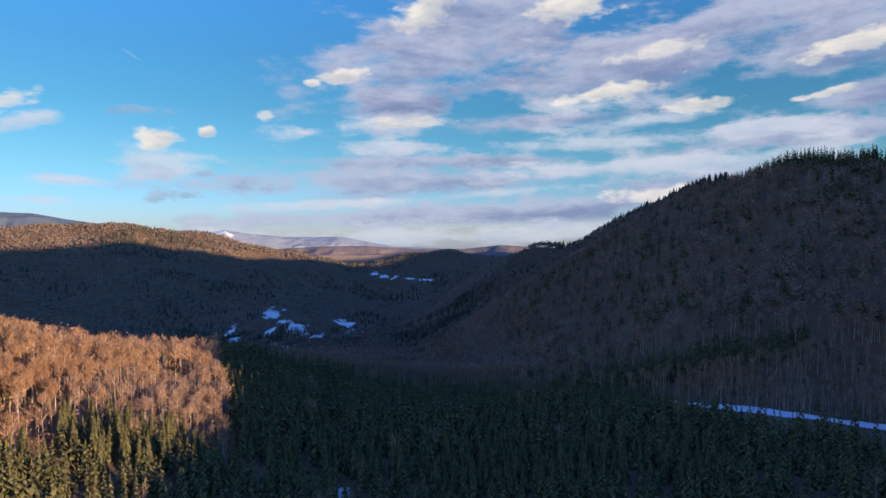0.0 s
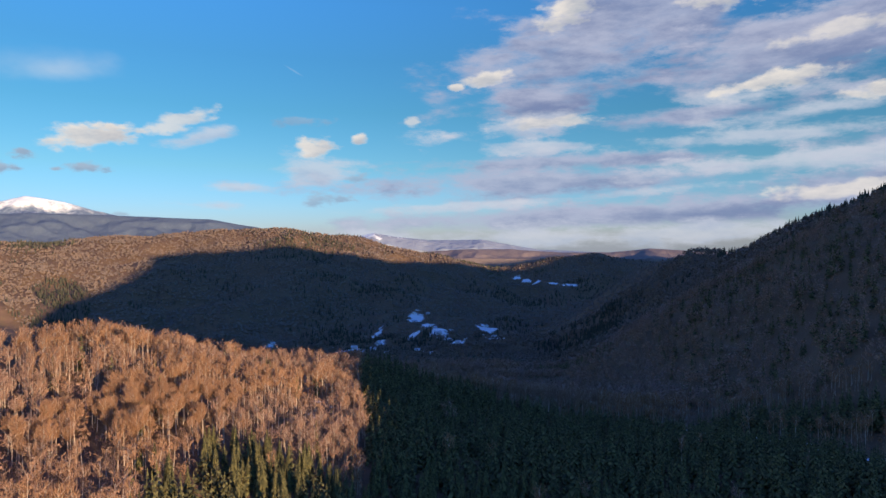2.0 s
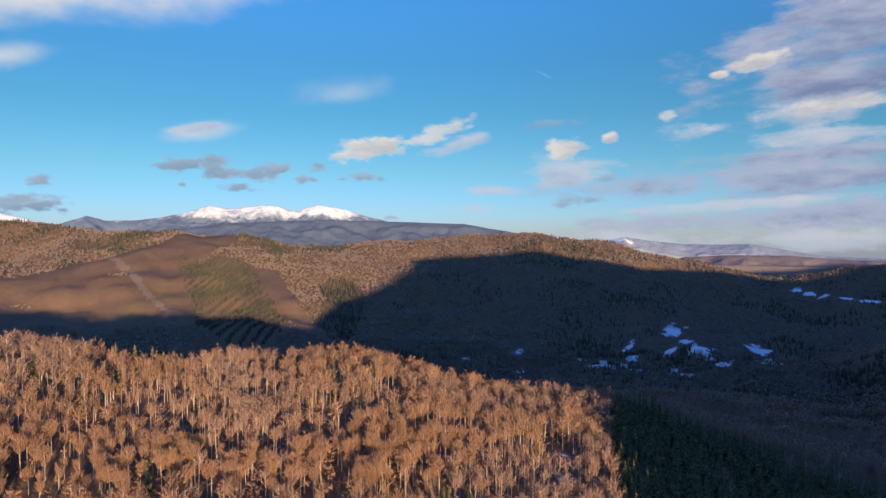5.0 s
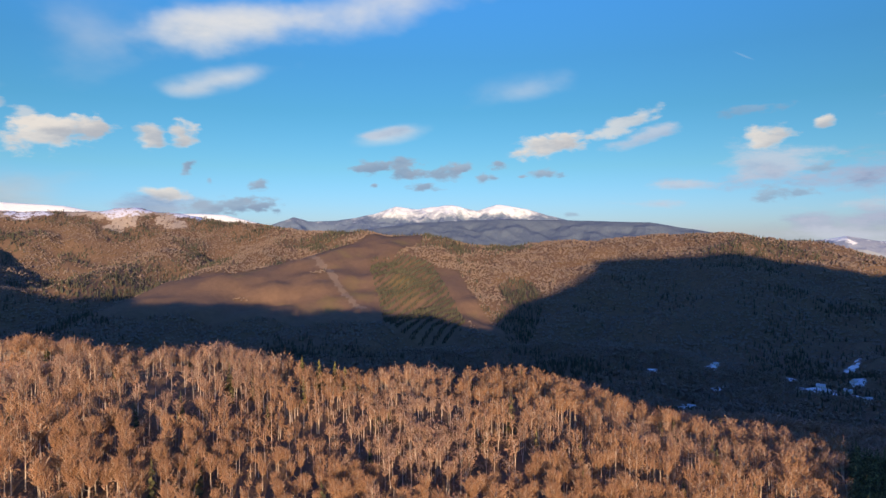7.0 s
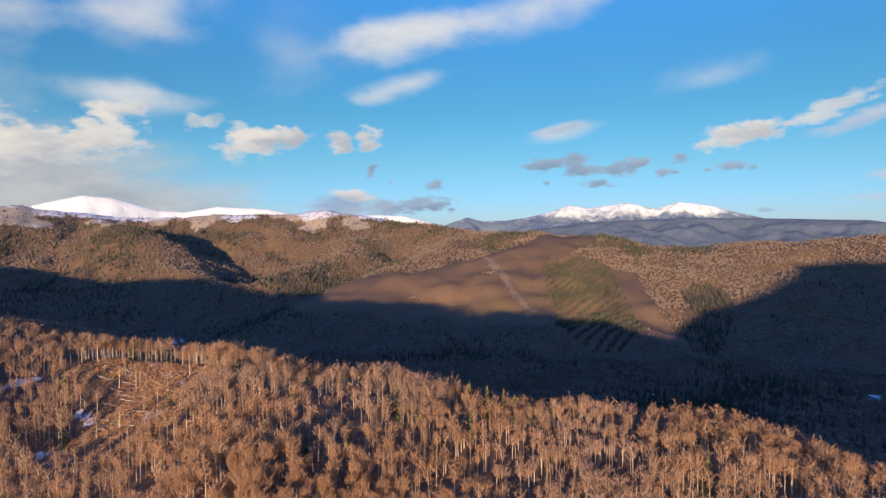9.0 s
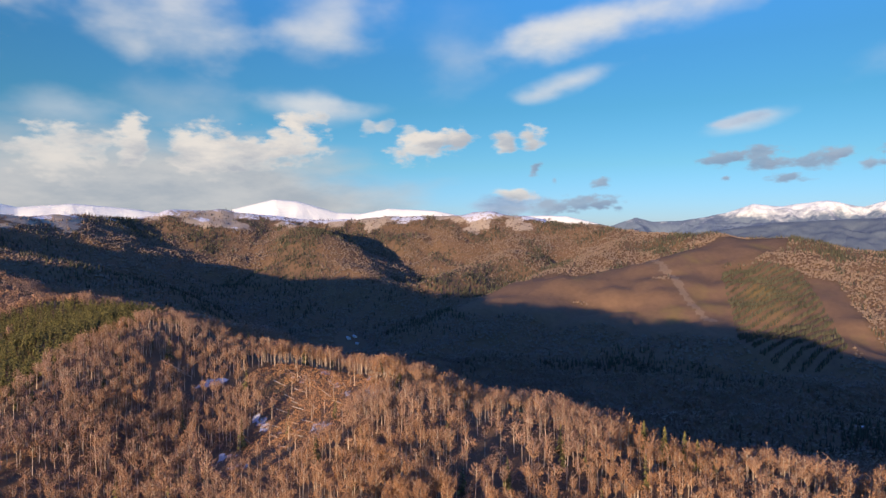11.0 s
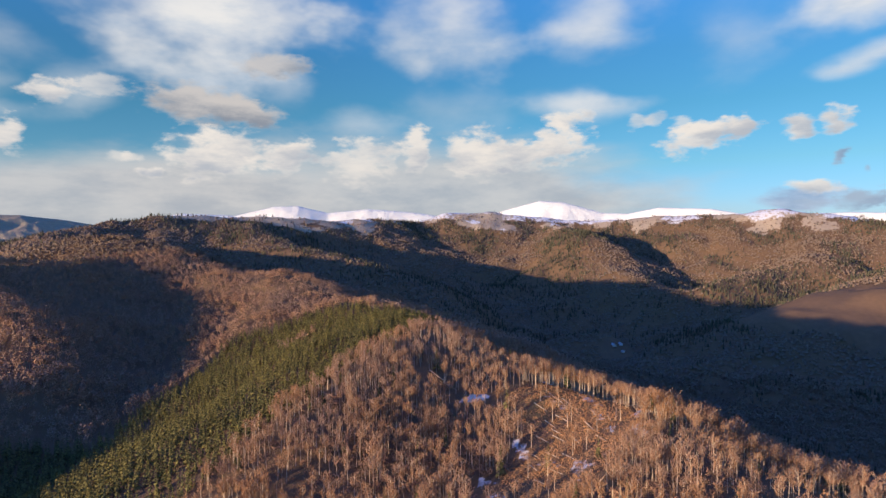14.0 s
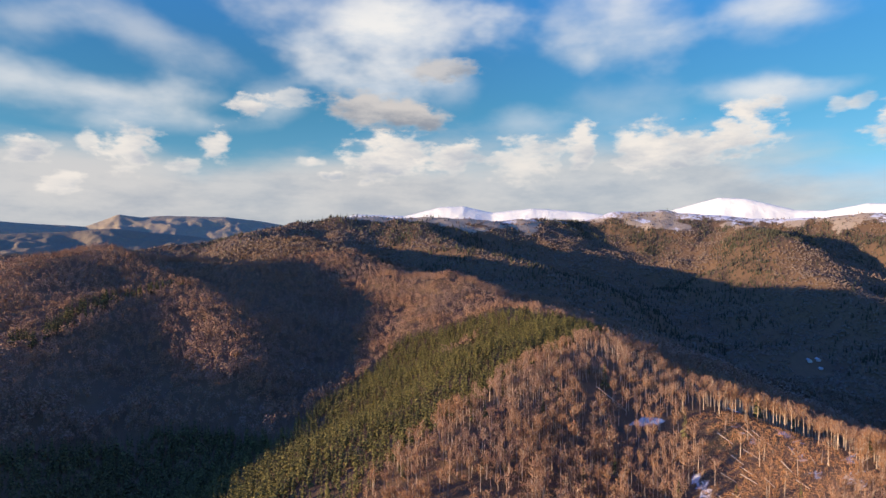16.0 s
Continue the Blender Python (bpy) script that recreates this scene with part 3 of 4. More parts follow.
gx, gy, gquads = sheet(AZS, RS, True)
gz = height(gx, gy)


def falloff(x, y, cx, cy, rx, ry, turn=0.0):
    """1 in the middle of an oval patch, 0 at its rim and beyond."""
    a = radians(turn)
    u, v = (x - cx) * math.cos(a) + (y - cy) * math.sin(a), -(x - cx) * math.sin(a) + (y - cy) * math.cos(a)
    return np.clip(1.3 * (1 - np.sqrt((u / rx) ** 2 + (v / ry) ** 2)), 0, 1)


def near_line(x, y, pts, wide):
    """1 on a line through pts, 0 past wide metres from it."""
    best = np.full(np.shape(x), 1e9)
    for (ax, ay), (bx, by) in zip(pts[:-1], pts[1:]):
        ux, uy = bx - ax, by - ay
        s = np.clip(((x - ax) * ux + (y - ay) * uy) / (ux * ux + uy * uy), 0, 1)
        best = np.minimum(best, np.hypot(x - ax - s * ux, y - ay - s * uy))
    return np.clip(1.4 * (1 - best / wide), 0, 1)


def is_spruce(x, y):
    """Where spruces stand on the near slopes: 0 to 1."""
    band = near_line(x, y, [(-870, -190), (-760, -215), (-660, -228), (-575, -240), (-490, -240), (-410, -235), (-320, -220)], 92.0)
    band = np.maximum(band, near_line(x, y, [(-470, -290), (-586, -315), (-710, -340), (-838, -360), (-900, -300)], 66.0))
    edge = np.interp(x, (-200, 86, 146, 181, 211, 266, 360), (600, 549, 488, 438, 398, 358, 250))
    shelf = ((x > -122 - (y - 350) * 0.4) & (y < edge) & (y > 310)) | ((x > -185) & (y <= 310) & (y > -60) & (y < edge))
    nose = (x > -134 - (y - 380) * 0.4) & (x < 40) & (y >= 380) & (y < 480)
    dark = falloff(x, y, 190, 525, 115, 22, -22) > 0
    # the oval at (-400, -400) is spruce added to darken a shaded hollow
    dark = dark | (falloff(x, y, -400, -400, 185, 135) > 0.1) | (near_line(x, y, [(365, 1763), (439, 1277), (459, 955), (495, 691), (600, 600)], 42.0) > 0)
    dark = dark | (near_line(x, y, [(-790, -840), (-673, -836), (-564, -780), (-505, -748)], 16.0) > 0)
    return np.maximum(np.clip(band * 2, 0, 1), (shelf | nose | dark).astype(float))


def plantation(x, y):
    """The dense young spruces on the back of the spur."""
    band = near_line(x, y, [(-870, -190), (-760, -215), (-660, -228), (-575, -240), (-490, -240), (-410, -235), (-320, -220)], 92.0)
    band = np.maximum(band, near_line(x, y, [(-470, -290), (-586, -315), (-710, -340), (-838, -360), (-900, -300)], 66.0))
    return band > 0.22 + 0.3 * fbm(x, y, 30, 2, 73)


def clearing(x, y):
    """The felled slope with grass, snow and logs."""
    return np.maximum(np.maximum(falloff(x, y, -615, 66, 85, 48, 30), falloff(x, y, -565, 74, 62, 42, 10)), falloff(x, y, -520, 60, 55, 30, 20))


ROAD = [(40, 600), (86, 561), (146, 500), (181, 451), (211, 411), (250, 389), (272, 369), (330, 305), (380, 250)]


def zone_snow(x, y, z):
    s = np.maximum(0.95 * near_line(x, y, ROAD, 5.0), 0.95 * near_line(x, y, [(197, 434), (226, 404), (250, 391), (272, 371), (330, 310)], 12.0))
    s = np.maximum(s, 0.9 * near_line(x, y, [(-385, 3311), (-310, 3256), (-236, 3202), (-81, 3128)], 26.0))
    for cx, cy, rx, ry, turn in (
        (-738, 1731, 22, 60, 10), (-570, 1479, 48, 52, 20), (-510, 1510, 48, 36, 0), (-594, 1747, 22, 60, 0), (-536, 2082, 34, 90, 10), (-773, 1445, 12, 50, 0), (-690, 1974, 20, 100, 0), (-633, 2271, 40, 110, 10), (-457, 1922, 48, 75, 20), (-548, 1936, 32, 95, 0), (-418, 1554, 52, 38, 0),
        (-372, 1814, 34, 70, 0), (-346, 2145, 46, 110, 10), (-279, 1952, 46, 70, 0), (-955, 1766, 22, 60, 0), (-664, 1148, 50, 62, 10), (-1010, 1543, 18, 46, 0), (-1183, 1070, 18, 40, 0), (-910, 1063, 9, 16, 0), (-80, 3130, 40, 30, 0),
    ):
        s = np.maximum(s, 0.74 * falloff(x, y, cx, cy, 1.25 * rx, 1.25 * ry, turn))
    for cx, cy, rx, ry, turn in (
        (-642, 52, 18, 4, 40), (-600, 92, 20, 5, 20), (-562, 42, 22, 5, 35), (-518, 26, 20, 6, 30), (-574, 120, 10, 6, 0), (-607, 119, 12, 6, 0), (-520, 85, 18, 7, 10), (-650, -18, 5, 12, 20), (-660, -68, 18, 6, 60), (-540, 62, 20, 4, 35), (-655, 78, 18, 6, 30),
        (-715, 38, 16, 6, 30), (-52, 300, 5, 9, 0), (-174, 404, 9, 20, 20), (-500, -400, 9, 6, 0),
    ):
        s = np.maximum(s, 0.48 * (falloff(x, y, cx, cy, rx * 1.3, ry * 1.3, turn) > 0.05))
    r = np.hypot(x - VIEW[0], y - VIEW[1])
    return np.maximum(s, np.where(r > 3600, 0.62 * np.clip((z - 445 + 130 * fbm(x, y, 200, 4, 95)) / 30, 0, 1), 0))


def zone_meadow(x, y, z):
    r = np.hypot(x - VIEW[0], y - VIEW[1])
    high = np.where(r > 3300, np.clip((z - 425 + 110 * fbm(x, y, 420, 4, 93) + 110 * fbm(x, y, 150, 3, 97)) / 30, 0, 0.95) + 0.35 * fbm(x, y, 300, 3, 91), 0)
    return np.clip(high, 0, 1)


def zone_track(x, y, z):
    line = near_line(x, y, [(-2930, 1356), (-2780, 1330), (-2654, 1350), (-2430, 1310), (-2262, 1262), (-2006, 1230)], 21.0)
    return np.clip(1.6 * line, 0, 1)


def zone_heath(x, y, z):
    """The reddish, treeless hill across the valley, and a cleared strip beside it."""
    a = near_line(x, y, [(-2500, 600), (-2560, 850), (-2620, 1200), (-2640, 1400)], 190.0)
    c = near_line(x, y, [(-2560, 1000), (-2250, 1130), (-1990, 1250)], 150.0)
    d = near_line(x, y, [(-2640, 1350), (-2640, 1640), (-2800, 1900)], 150.0)
    c = np.maximum(c, near_line(x, y, [(-2420, 640), (-2200, 900), (-1990, 1200)], 125.0))
    c = np.maximum(c, near_line(x, y, [(-2640, 1480), (-2400, 1400), (-2200, 1330)], 120.0))
    c = np.maximum(c, near_line(x, y, [(-1800, 1360), (-2030, 1480), (-2330, 1620)], 165.0))
    b = near_line(x, y, [(-1630, 1519), (-1861, 1600), (-2210, 1784)], 52.0)
    return np.maximum(np.clip(2.2 * np.maximum(np.maximum(a, c), np.maximum(b, 0.6 * d)), 0, 1), 0.7 * (clearing(x, y) > 0.2))


# x, y, turn, length, depth, wall height
HOUSES = [(-2352, 30, 20, 24, 11, 6.0), (-2385, 52, 24, 20, 10, 5.5), (-2330, 62, 60, 10, 8, 4.0)]


def yards(x, y):
    """Cleared ground about the farmhouses."""
    return np.max([falloff(x, y, h[0] + 30, h[1] - 5, 95, 50) for h in HOUSES], axis=0)


zone = np.stack([zone_snow(gx, gy, gz), zone_meadow(gx, gy, gz), zone_track(gx, gy, gz), zone_heath(gx, gy, gz)], -1)
gme = array_mesh("ground", np.stack([gx, gy, gz], -1).reshape(-1, 3), gquads.ravel(), np.full(len(gquads), 4), [MAT_GROUND], smooth=True)
attr = gme.color_attributes.new("zone", "FLOAT_COLOR", "POINT")
attr.data.foreach_set("color", zone.astype(np.float32).ravel())
ground = tagged(new("ground", gme), "brown leaf-littered hills and valleys with snow patches and meadows", "ground", kind="structure")

# where the land can be seen from the flight, with a margin
g_el = (gz - 385.0) / np.maximum(RS, 1)[None, :]
g_max = np.maximum.accumulate(g_el, axis=1)
g_seen = (g_el + 30.0 / np.maximum(RS, 30)[None, :] + 0.004) >= g_max


def seen(x, y):
    a = (np.degrees(np.arctan2(-(x - VIEW[0]), y - VIEW[1])) + 80) % 360
    i = np.clip((a / 0.34).astype(int), 0, int(247 / 0.34))
    r = np.hypot(x - VIEW[0], y - VIEW[1])
    j = np.clip(np.searchsorted(RS, r), 0, len(RS) - 1)
    return g_seen[i, j] & (a < 246)


# ---- far mountains ----
def far_range(name, mat, label, steep, r0, r1, az0, az1, crest, rugged, base=150):
    """A mountain range past the end of the ground: a crest line (azimuth, range, z) with worn flanks."""
    azs, rs = np.arange(az0, az1, 0.16), np.linspace(r0, r1, 46)
    x, y, quads = sheet(azs, rs, False)
    c = np.array(crest, float)
    A, R = np.meshgrid(azs, rs, indexing="ij")
    cr, cz = np.interp(A, c[:, 0], c[:, 1]), np.interp(A, c[:, 0], c[:, 2])
    d = np.abs(R - cr)
    z = cz - steep * (np.sqrt(d * d + 30 * 30) - 30)
    k = np.clip(d / 120, 0, 1)
    z = z + rugged * (fbm(x, y, 260, 5, 71) * (0.25 + k) - 1.3 * k * np.abs(fbm(x, y, 160, 4, 77)))
    z = np.maximum(z, base)
    z[:, 0] = z[:, -1] = -60
    me = array_mesh(name, np.stack([x, y, z], -1).reshape(-1, 3), quads.ravel(), np.full(len(quads), 4), [mat], smooth=True)
    return tagged(new(name, me), label, "mountain", kind="structure")


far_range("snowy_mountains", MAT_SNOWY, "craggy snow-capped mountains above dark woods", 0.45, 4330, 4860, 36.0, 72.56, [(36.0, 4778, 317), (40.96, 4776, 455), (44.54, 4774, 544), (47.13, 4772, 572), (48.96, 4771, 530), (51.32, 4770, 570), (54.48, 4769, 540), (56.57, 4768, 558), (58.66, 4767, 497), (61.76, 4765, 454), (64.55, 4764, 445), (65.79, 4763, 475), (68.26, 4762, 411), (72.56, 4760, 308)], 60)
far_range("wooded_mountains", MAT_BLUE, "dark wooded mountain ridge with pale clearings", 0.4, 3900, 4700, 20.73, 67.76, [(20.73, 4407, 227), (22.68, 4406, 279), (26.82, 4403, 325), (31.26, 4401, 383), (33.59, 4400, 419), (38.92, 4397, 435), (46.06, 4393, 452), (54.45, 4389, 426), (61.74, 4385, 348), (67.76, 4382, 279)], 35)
far_range("snow_domes", MAT_DOME, "smooth rounded snow-covered mountain domes", 0.85, 4350, 4870, 66.06, 138.32, [(66.06, 4766, 376), (71.7, 4763, 491), (73.65, 4762, 497), (80.72, 4758, 490), (83.82, 4756, 540), (87.98, 4754, 559), (90.58, 4752, 517), (92.65, 4750, 526), (96.22, 4748, 611), (98.24, 4746, 623), (102.19, 4743, 537), (105.99, 4740, 495), (109.62, 4737, 545), (113.89, 4733, 572), (117.49, 4730, 545), (120.1, 4727, 595), (122.23, 4726, 591), (125.55, 4723, 526), (129.99, 4719, 541), (131.35, 4717, 516), (134.37, 4715, 464), (138.32, 4711, 441)], 14)
far_range("hazy_range", MAT_HAZE, "distant pale range with one snowy peak", 0.4, 4450, 4880, -7.03, 27.87, [(-7.03, 4679, 159), (3.62, 4665, 193), (8.89, 4660, 268), (14.0, 4655, 268), (16.97, 4653, 293), (18.89, 4651, 322), (20.32, 4651, 302), (23.53, 4649, 270), (27.87, 4646, 194)], 20)
far_range("low_hills", MAT_BARE, "low wooded hills at the end of the valley", 0.3, 4050, 4650, -17.34, 17.43, [(-17.34, 4344, 193), (-9.73, 4332, 198), (-6.31, 4327, 213), (-2.85, 4323, 189), (1.42, 4318, 181), (6.21, 4312, 206), (10.91, 4308, 203), (13.96, 4305, 192), (17.43, 4302, 117)], 25)
far_range("blue_range", MAT_RANGE, "distant blue wooded range with a little snow", 0.35, 4250, 4870, 131.52, 160.81, [(131.52, 4736, 372), (136.48, 4730, 468), (141.24, 4723, 523), (145.75, 4717, 530), (147.9, 4714, 522), (149.56, 4712, 540), (151.98, 4708, 457), (155.38, 4703, 476), (160.81, 4696, 526)], 30)
far_range("blue_foothills", MAT_FOOT, "dark wooded foothills below the blue range", 0.3, 3500, 4250, 136.33, 162.2, [(136.33, 3930, 311), (141.08, 3923, 366), (144.26, 3919, 395), (149.79, 3911, 437), (151.79, 3908, 428), (157.32, 3901, 410), (162.2, 3894, 399)], 30)


# ---- trees ----
rng = np.random.default_rng(7)


def slivers(points, ways, lengths, widths, r):
    """Thin triangles from points along ways: bare twigs and boughs."""
    n = len(points)
    side = np.cross(ways, r.normal(size=(n, 3)))
    side /= np.linalg.norm(side, axis=1, keepdims=True) + 1e-9
    a = points - side * widths[:, None] / 2
    b = points + side * widths[:, None] / 2
    c = points + ways * lengths[:, None]
    return np.stack([a, b, c], 1).reshape(-1, 3)


def tube(path, radii, sides):
    """A tapered stem through path."""
    path, verts, faces = np.asarray(path, float), [], []
    for k, (p, rad) in enumerate(zip(path, radii)):
        for i in range(sides):
            a = 2 * math.pi * i / sides
            verts.append((p[0] + rad * math.cos(a), p[1] + rad * math.sin(a), p[2]))
        if k:
            o = (k - 1) * sides
            for i in range(sides):
                j = (i + 1) % sides
                faces.append((o + i, o + j, o + sides + j, o + sides + i))
    return verts, faces


def tris_of(verts, faces):
    out = []
    for f in faces:
        for k in range(1, len(f) - 1):
            out += [verts[f[0]], verts[f[k]], verts[f[k + 1]]]
    return np.array(out, float).reshape(-1, 3)


def beech_shape(r, tall, limbs, twigs, width, sides=5, cuts=5):
    """Trunk and crown corner lists (three a triangle) of a bare beech: a long clear stem, rising limbs, puffs of twigs."""
    lean = r.normal(0, 0.5, 2)
    ts = np.linspace(0, 0.86, cuts)
    bend = [np.array([lean[0] * t * t * 1.5 + 0.3 * math.sin(5 * t + lean[1]), lean[1] * t * t * 1.5, tall * t]) for t in ts]
    rad0 = tall * 0.0130
    trunk = [tris_of(*tube(bend, np.interp(ts, (0, 0.15, 0.86), (rad0 * 1.25, rad0, rad0 * 0.3)), sides))]
    roots, ends = [], []
    low = r.uniform(0.45, 0.58)
    for k in range(limbs):
        t = low + (0.82 - low) * (k + r.random()) / limbs
        base = np.array([np.interp(t, ts, [b[i] for b in bend]) for i in range(3)])
        a = 2.4 * k + r.uniform(-0.5, 0.5)
        out = tall * r.uniform(0.11, 0.20) * (1.25 - 0.9 * abs(t - 0.62))
        tip = base + np.array([math.cos(a) * out, math.sin(a) * out, tall * r.uniform(0.12, 0.22)])
        mid = (base + tip) / 2 + np.array([math.cos(a) * out * 0.12, math.sin(a) * out * 0.12, -tall * 0.012])
        path = [base, mid, tip] if cuts > 3 else [base, tip]
        trunk.append(tris_of(*tube(path, np.linspace(rad0 * 0.5, rad0 * 0.1, len(path)), 3)))
        roots.append(base)
        ends.append(tip)
    roots.append(bend[-1] - np.array([0, 0, tall * 0.16]))
    ends.append(bend[-1] + np.array([0, 0, tall * 0.06]))
    roots, ends = np.array(roots), np.array(ends)
    # twigs: some along the limbs, most fanned out through a lumpy, vase-shaped crown
    n_fan = twigs // 10
    pick = r.integers(0, len(roots), n_fan)
    p = roots[pick] + (ends[pick] - roots[pick]) * r.uniform(0.5, 1.0, n_fan)[:, None]
    w = (ends - roots)[pick]
    w = w / np.linalg.norm(w, axis=1, keepdims=True) + r.normal(0, 0.45, (n_fan, 3)) + np.array([0, 0, 0.35])
    w /= np.linalg.norm(w, axis=1, keepdims=True)
    fan = slivers(p, w, tall * r.uniform(0.06, 0.10, n_fan), width * r.uniform(0.6, 1.3, n_fan), r)
    return np.concatenate(trunk), np.concatenate([fan, vase_twigs(r, bend[-1] * np.array([0.7, 0.7, 0]), tall, tall * r.uniform(0.165, 0.215), twigs - n_fan, width)])


def vase_twigs(r, foot, tall, wide, twigs, width, low=0.49):
    """Twigs through a crown that widens upward to a lumpy dome, each pointing away from the crown's foot."""
    d = r.normal(size=(twigs, 3))
    d /= np.linalg.norm(d, axis=1, keepdims=True)
    bumps = r.normal(size=(5, 3))
    bumps[:, 2] = np.abs(bumps[:, 2]) * 0.7
    bumps /= np.linalg.norm(bumps, axis=1, keepdims=True)
    lumpy = 0.84 + 0.22 * np.max([np.clip(d @ c, 0, 1) ** 4 for c in bumps], axis=0)
    k = np.cbrt(r.uniform(0.12, 1.0, twigs)) * lumpy
    half = tall * (0.98 - low) / 2
    p = d * np.array([wide, wide, half]) * k[:, None]
    p[:, :2] *= np.clip(0.80 + 0.28 * p[:, 2] / half, 0.45, 1.0)[:, None]
    p = p + foot + np.array([0, 0, tall * low + half * 1.0])
    w = p - (foot + np.array([0, 0, tall * (low - 0.12)]))
    w = w / np.linalg.norm(w, axis=1, keepdims=True) + r.normal(0, 0.38, (twigs, 3))
    w /= np.linalg.norm(w, axis=1, keepdims=True)
    n = tall * r.uniform(0.05, 0.11, twigs)
    return slivers(p - w * n[:, None] * 0.6, w, n, width * r.uniform(0.6, 1.3, twigs), r)


def puff(r, tall, wide, stem, tufts, size):
    """A beech at middle distance: a thin stem and a lumpy crown of overlapping tufts of twigs."""
    a = r.uniform(0, 3)
    s = np.array([math.cos(a), math.sin(a), 0]) * 0.011 * tall
    trunk = np.array([-s, s, np.array([0, 0, tall * stem])])
    d = r.normal(size=(tufts, 3))
    d[:, 2] = np.abs(d[:, 2]) - 0.6
    d /= np.linalg.norm(d, axis=1, keepdims=True)
    bumps = r.normal(size=(4, 3))
    bumps[:, 2] = np.abs(bumps[:, 2])
    bumps /= np.linalg.norm(bumps, axis=1, keepdims=True)
    k = (0.72 + 0.32 * np.max([np.clip(d @ c, 0, 1) ** 3 for c in bumps], axis=0)) * r.uniform(0.8, 1.05, tufts)
    p = d * np.array([wide, wide, tall * 0.36]) * k[:, None] + np.array([0, 0, tall * 0.62])
    out = d + r.normal(0, 0.33, (tufts, 3))
    out /= np.linalg.norm(out, axis=1, keepdims=True)
    u = np.cross(out, r.normal(size=(tufts, 3)))
    u /= np.linalg.norm(u, axis=1, keepdims=True)
    v = np.cross(out, u)
    corners = []
    for n in range(3):
        b = 2.1 * n + r.uniform(-0.5, 0.5, tufts)
        corners.append(p + size * r.uniform(0.7, 1.35, tufts)[:, None] * (u * np.cos(b)[:, None] + v * np.sin(b)[:, None]))
    return trunk, np.stack(corners, 1).reshape(-1, 3)


def spruce_shape(r, tall, boughs, width, spread=0.185):
    """Trunk and needles of a spruce: drooping boughs in a spiral, longer below, and a thin leader."""
    rad0 = tall * 0.011
    trunk = tris_of(*tube([(0, 0, 0), (0, 0, tall * 0.5), (0, 0, tall * 0.97)], [rad0, rad0 * 0.6, 0.02], 4))
    out = []
    for i in range(boughs):
        t = 0.08 + 0.88 * (i + r.random()) / boughs
        reach = (tall * spread * (1 - t) ** 0.75 + 0.25) * r.uniform(0.7, 1.2)
        a = 2.4 * i + r.uniform(-0.4, 0.4)
        d = np.array([math.cos(a), math.sin(a), 0])
        s = np.array([-math.sin(a), math.cos(a), 0]) * reach * width * r.uniform(0.8, 1.2)
        root = np.array([0, 0, tall * t + reach * 0.45])
        mid = d * reach * 0.6 + np.array([0, 0, tall * t])
        tip = d * reach + np.array([0, 0, tall * t - reach * r.uniform(0.3, 0.65)])
        out += [root, mid - s, mid + s, mid - s, tip, mid + s]
    out += [np.array(v, float) for v in ((-0.35, 0, tall * 0.88), (0.35, 0, tall * 0.88), (0, 0, tall * 1.04), (0, -0.35, tall * 0.88), (0, 0.35, tall * 0.88), (0, 0, tall * 1.04))]
    return trunk, np.array(out)


def scatter(r0, r1, spacing, seed, az0=-43.0, az1=162.0):
    """Even random places between two ranges of the viewpoint."""
    r = np.random.default_rng(seed)
    area = math.pi * (r1 * r1 - r0 * r0) * (az1 - az0) / 360
    n = int(area / spacing ** 2)
    rad = np.sqrt(r.uniform(r0 * r0, r1 * r1, n))
    x, y = polar(r.uniform(az0, az1, n), rad)
    ok = seen(x, y)
    return x[ok], y[ok]


def forest(name, shapes, mats, x, y, z, scale, label, category, seed):
    """Many trees of a few shapes joined in one mesh."""
    r = np.random.default_rng(seed)
    which = r.integers(0, len(shapes), len(x))
    allv, alli = [], []
    for k, sets in enumerate(shapes):
        sel = np.where(which == k)[0]
        if not len(sel):
            continue
        v = np.concatenate(sets)
        idx = np.concatenate([np.full(len(c) // 3, m) for m, c in enumerate(sets)])
        a = r.uniform(0, 2 * math.pi, len(sel))
        ca, sa, s = np.cos(a)[:, None], np.sin(a)[:, None], scale[sel][:, None]
        wide = s * r.uniform(0.85, 1.2, len(sel))[:, None]
        vx = (v[:, 0] * ca - v[:, 1] * sa) * wide + x[sel][:, None]
        vy = (v[:, 0] * sa + v[:, 1] * ca) * wide + y[sel][:, None]
        vz = v[:, 2] * s + z[sel][:, None]
        allv.append(np.stack([vx, vy, vz], -1).reshape(-1, 3))
        alli.append(np.tile(idx, len(sel)))
    v = np.concatenate(allv)
    n = len(v) // 3
    me = array_mesh(name, v, np.arange(3 * n), np.full(n, 3), mats, np.concatenate(alli))
    return tagged(new(name, me), label, category, kind="stuff")


def dome(r, tall, wide, sides=4):
    """A very far crown."""
    rim = [np.array([math.cos(2 * math.pi * i / sides) * wide * r.uniform(0.7, 1.3), math.sin(2 * math.pi * i / sides) * wide * r.uniform(0.7, 1.3), tall * r.uniform(0.1, 0.4)]) for i in range(sides)]
    out = []
    for i in range(sides):
        out += [rim[i], rim[(i + 1) % sides], np.array([r.normal(0, 0.2) * wide, r.normal(0, 0.2) * wide, tall * r.uniform(0.85, 1.1)])]
    return np.array(out)


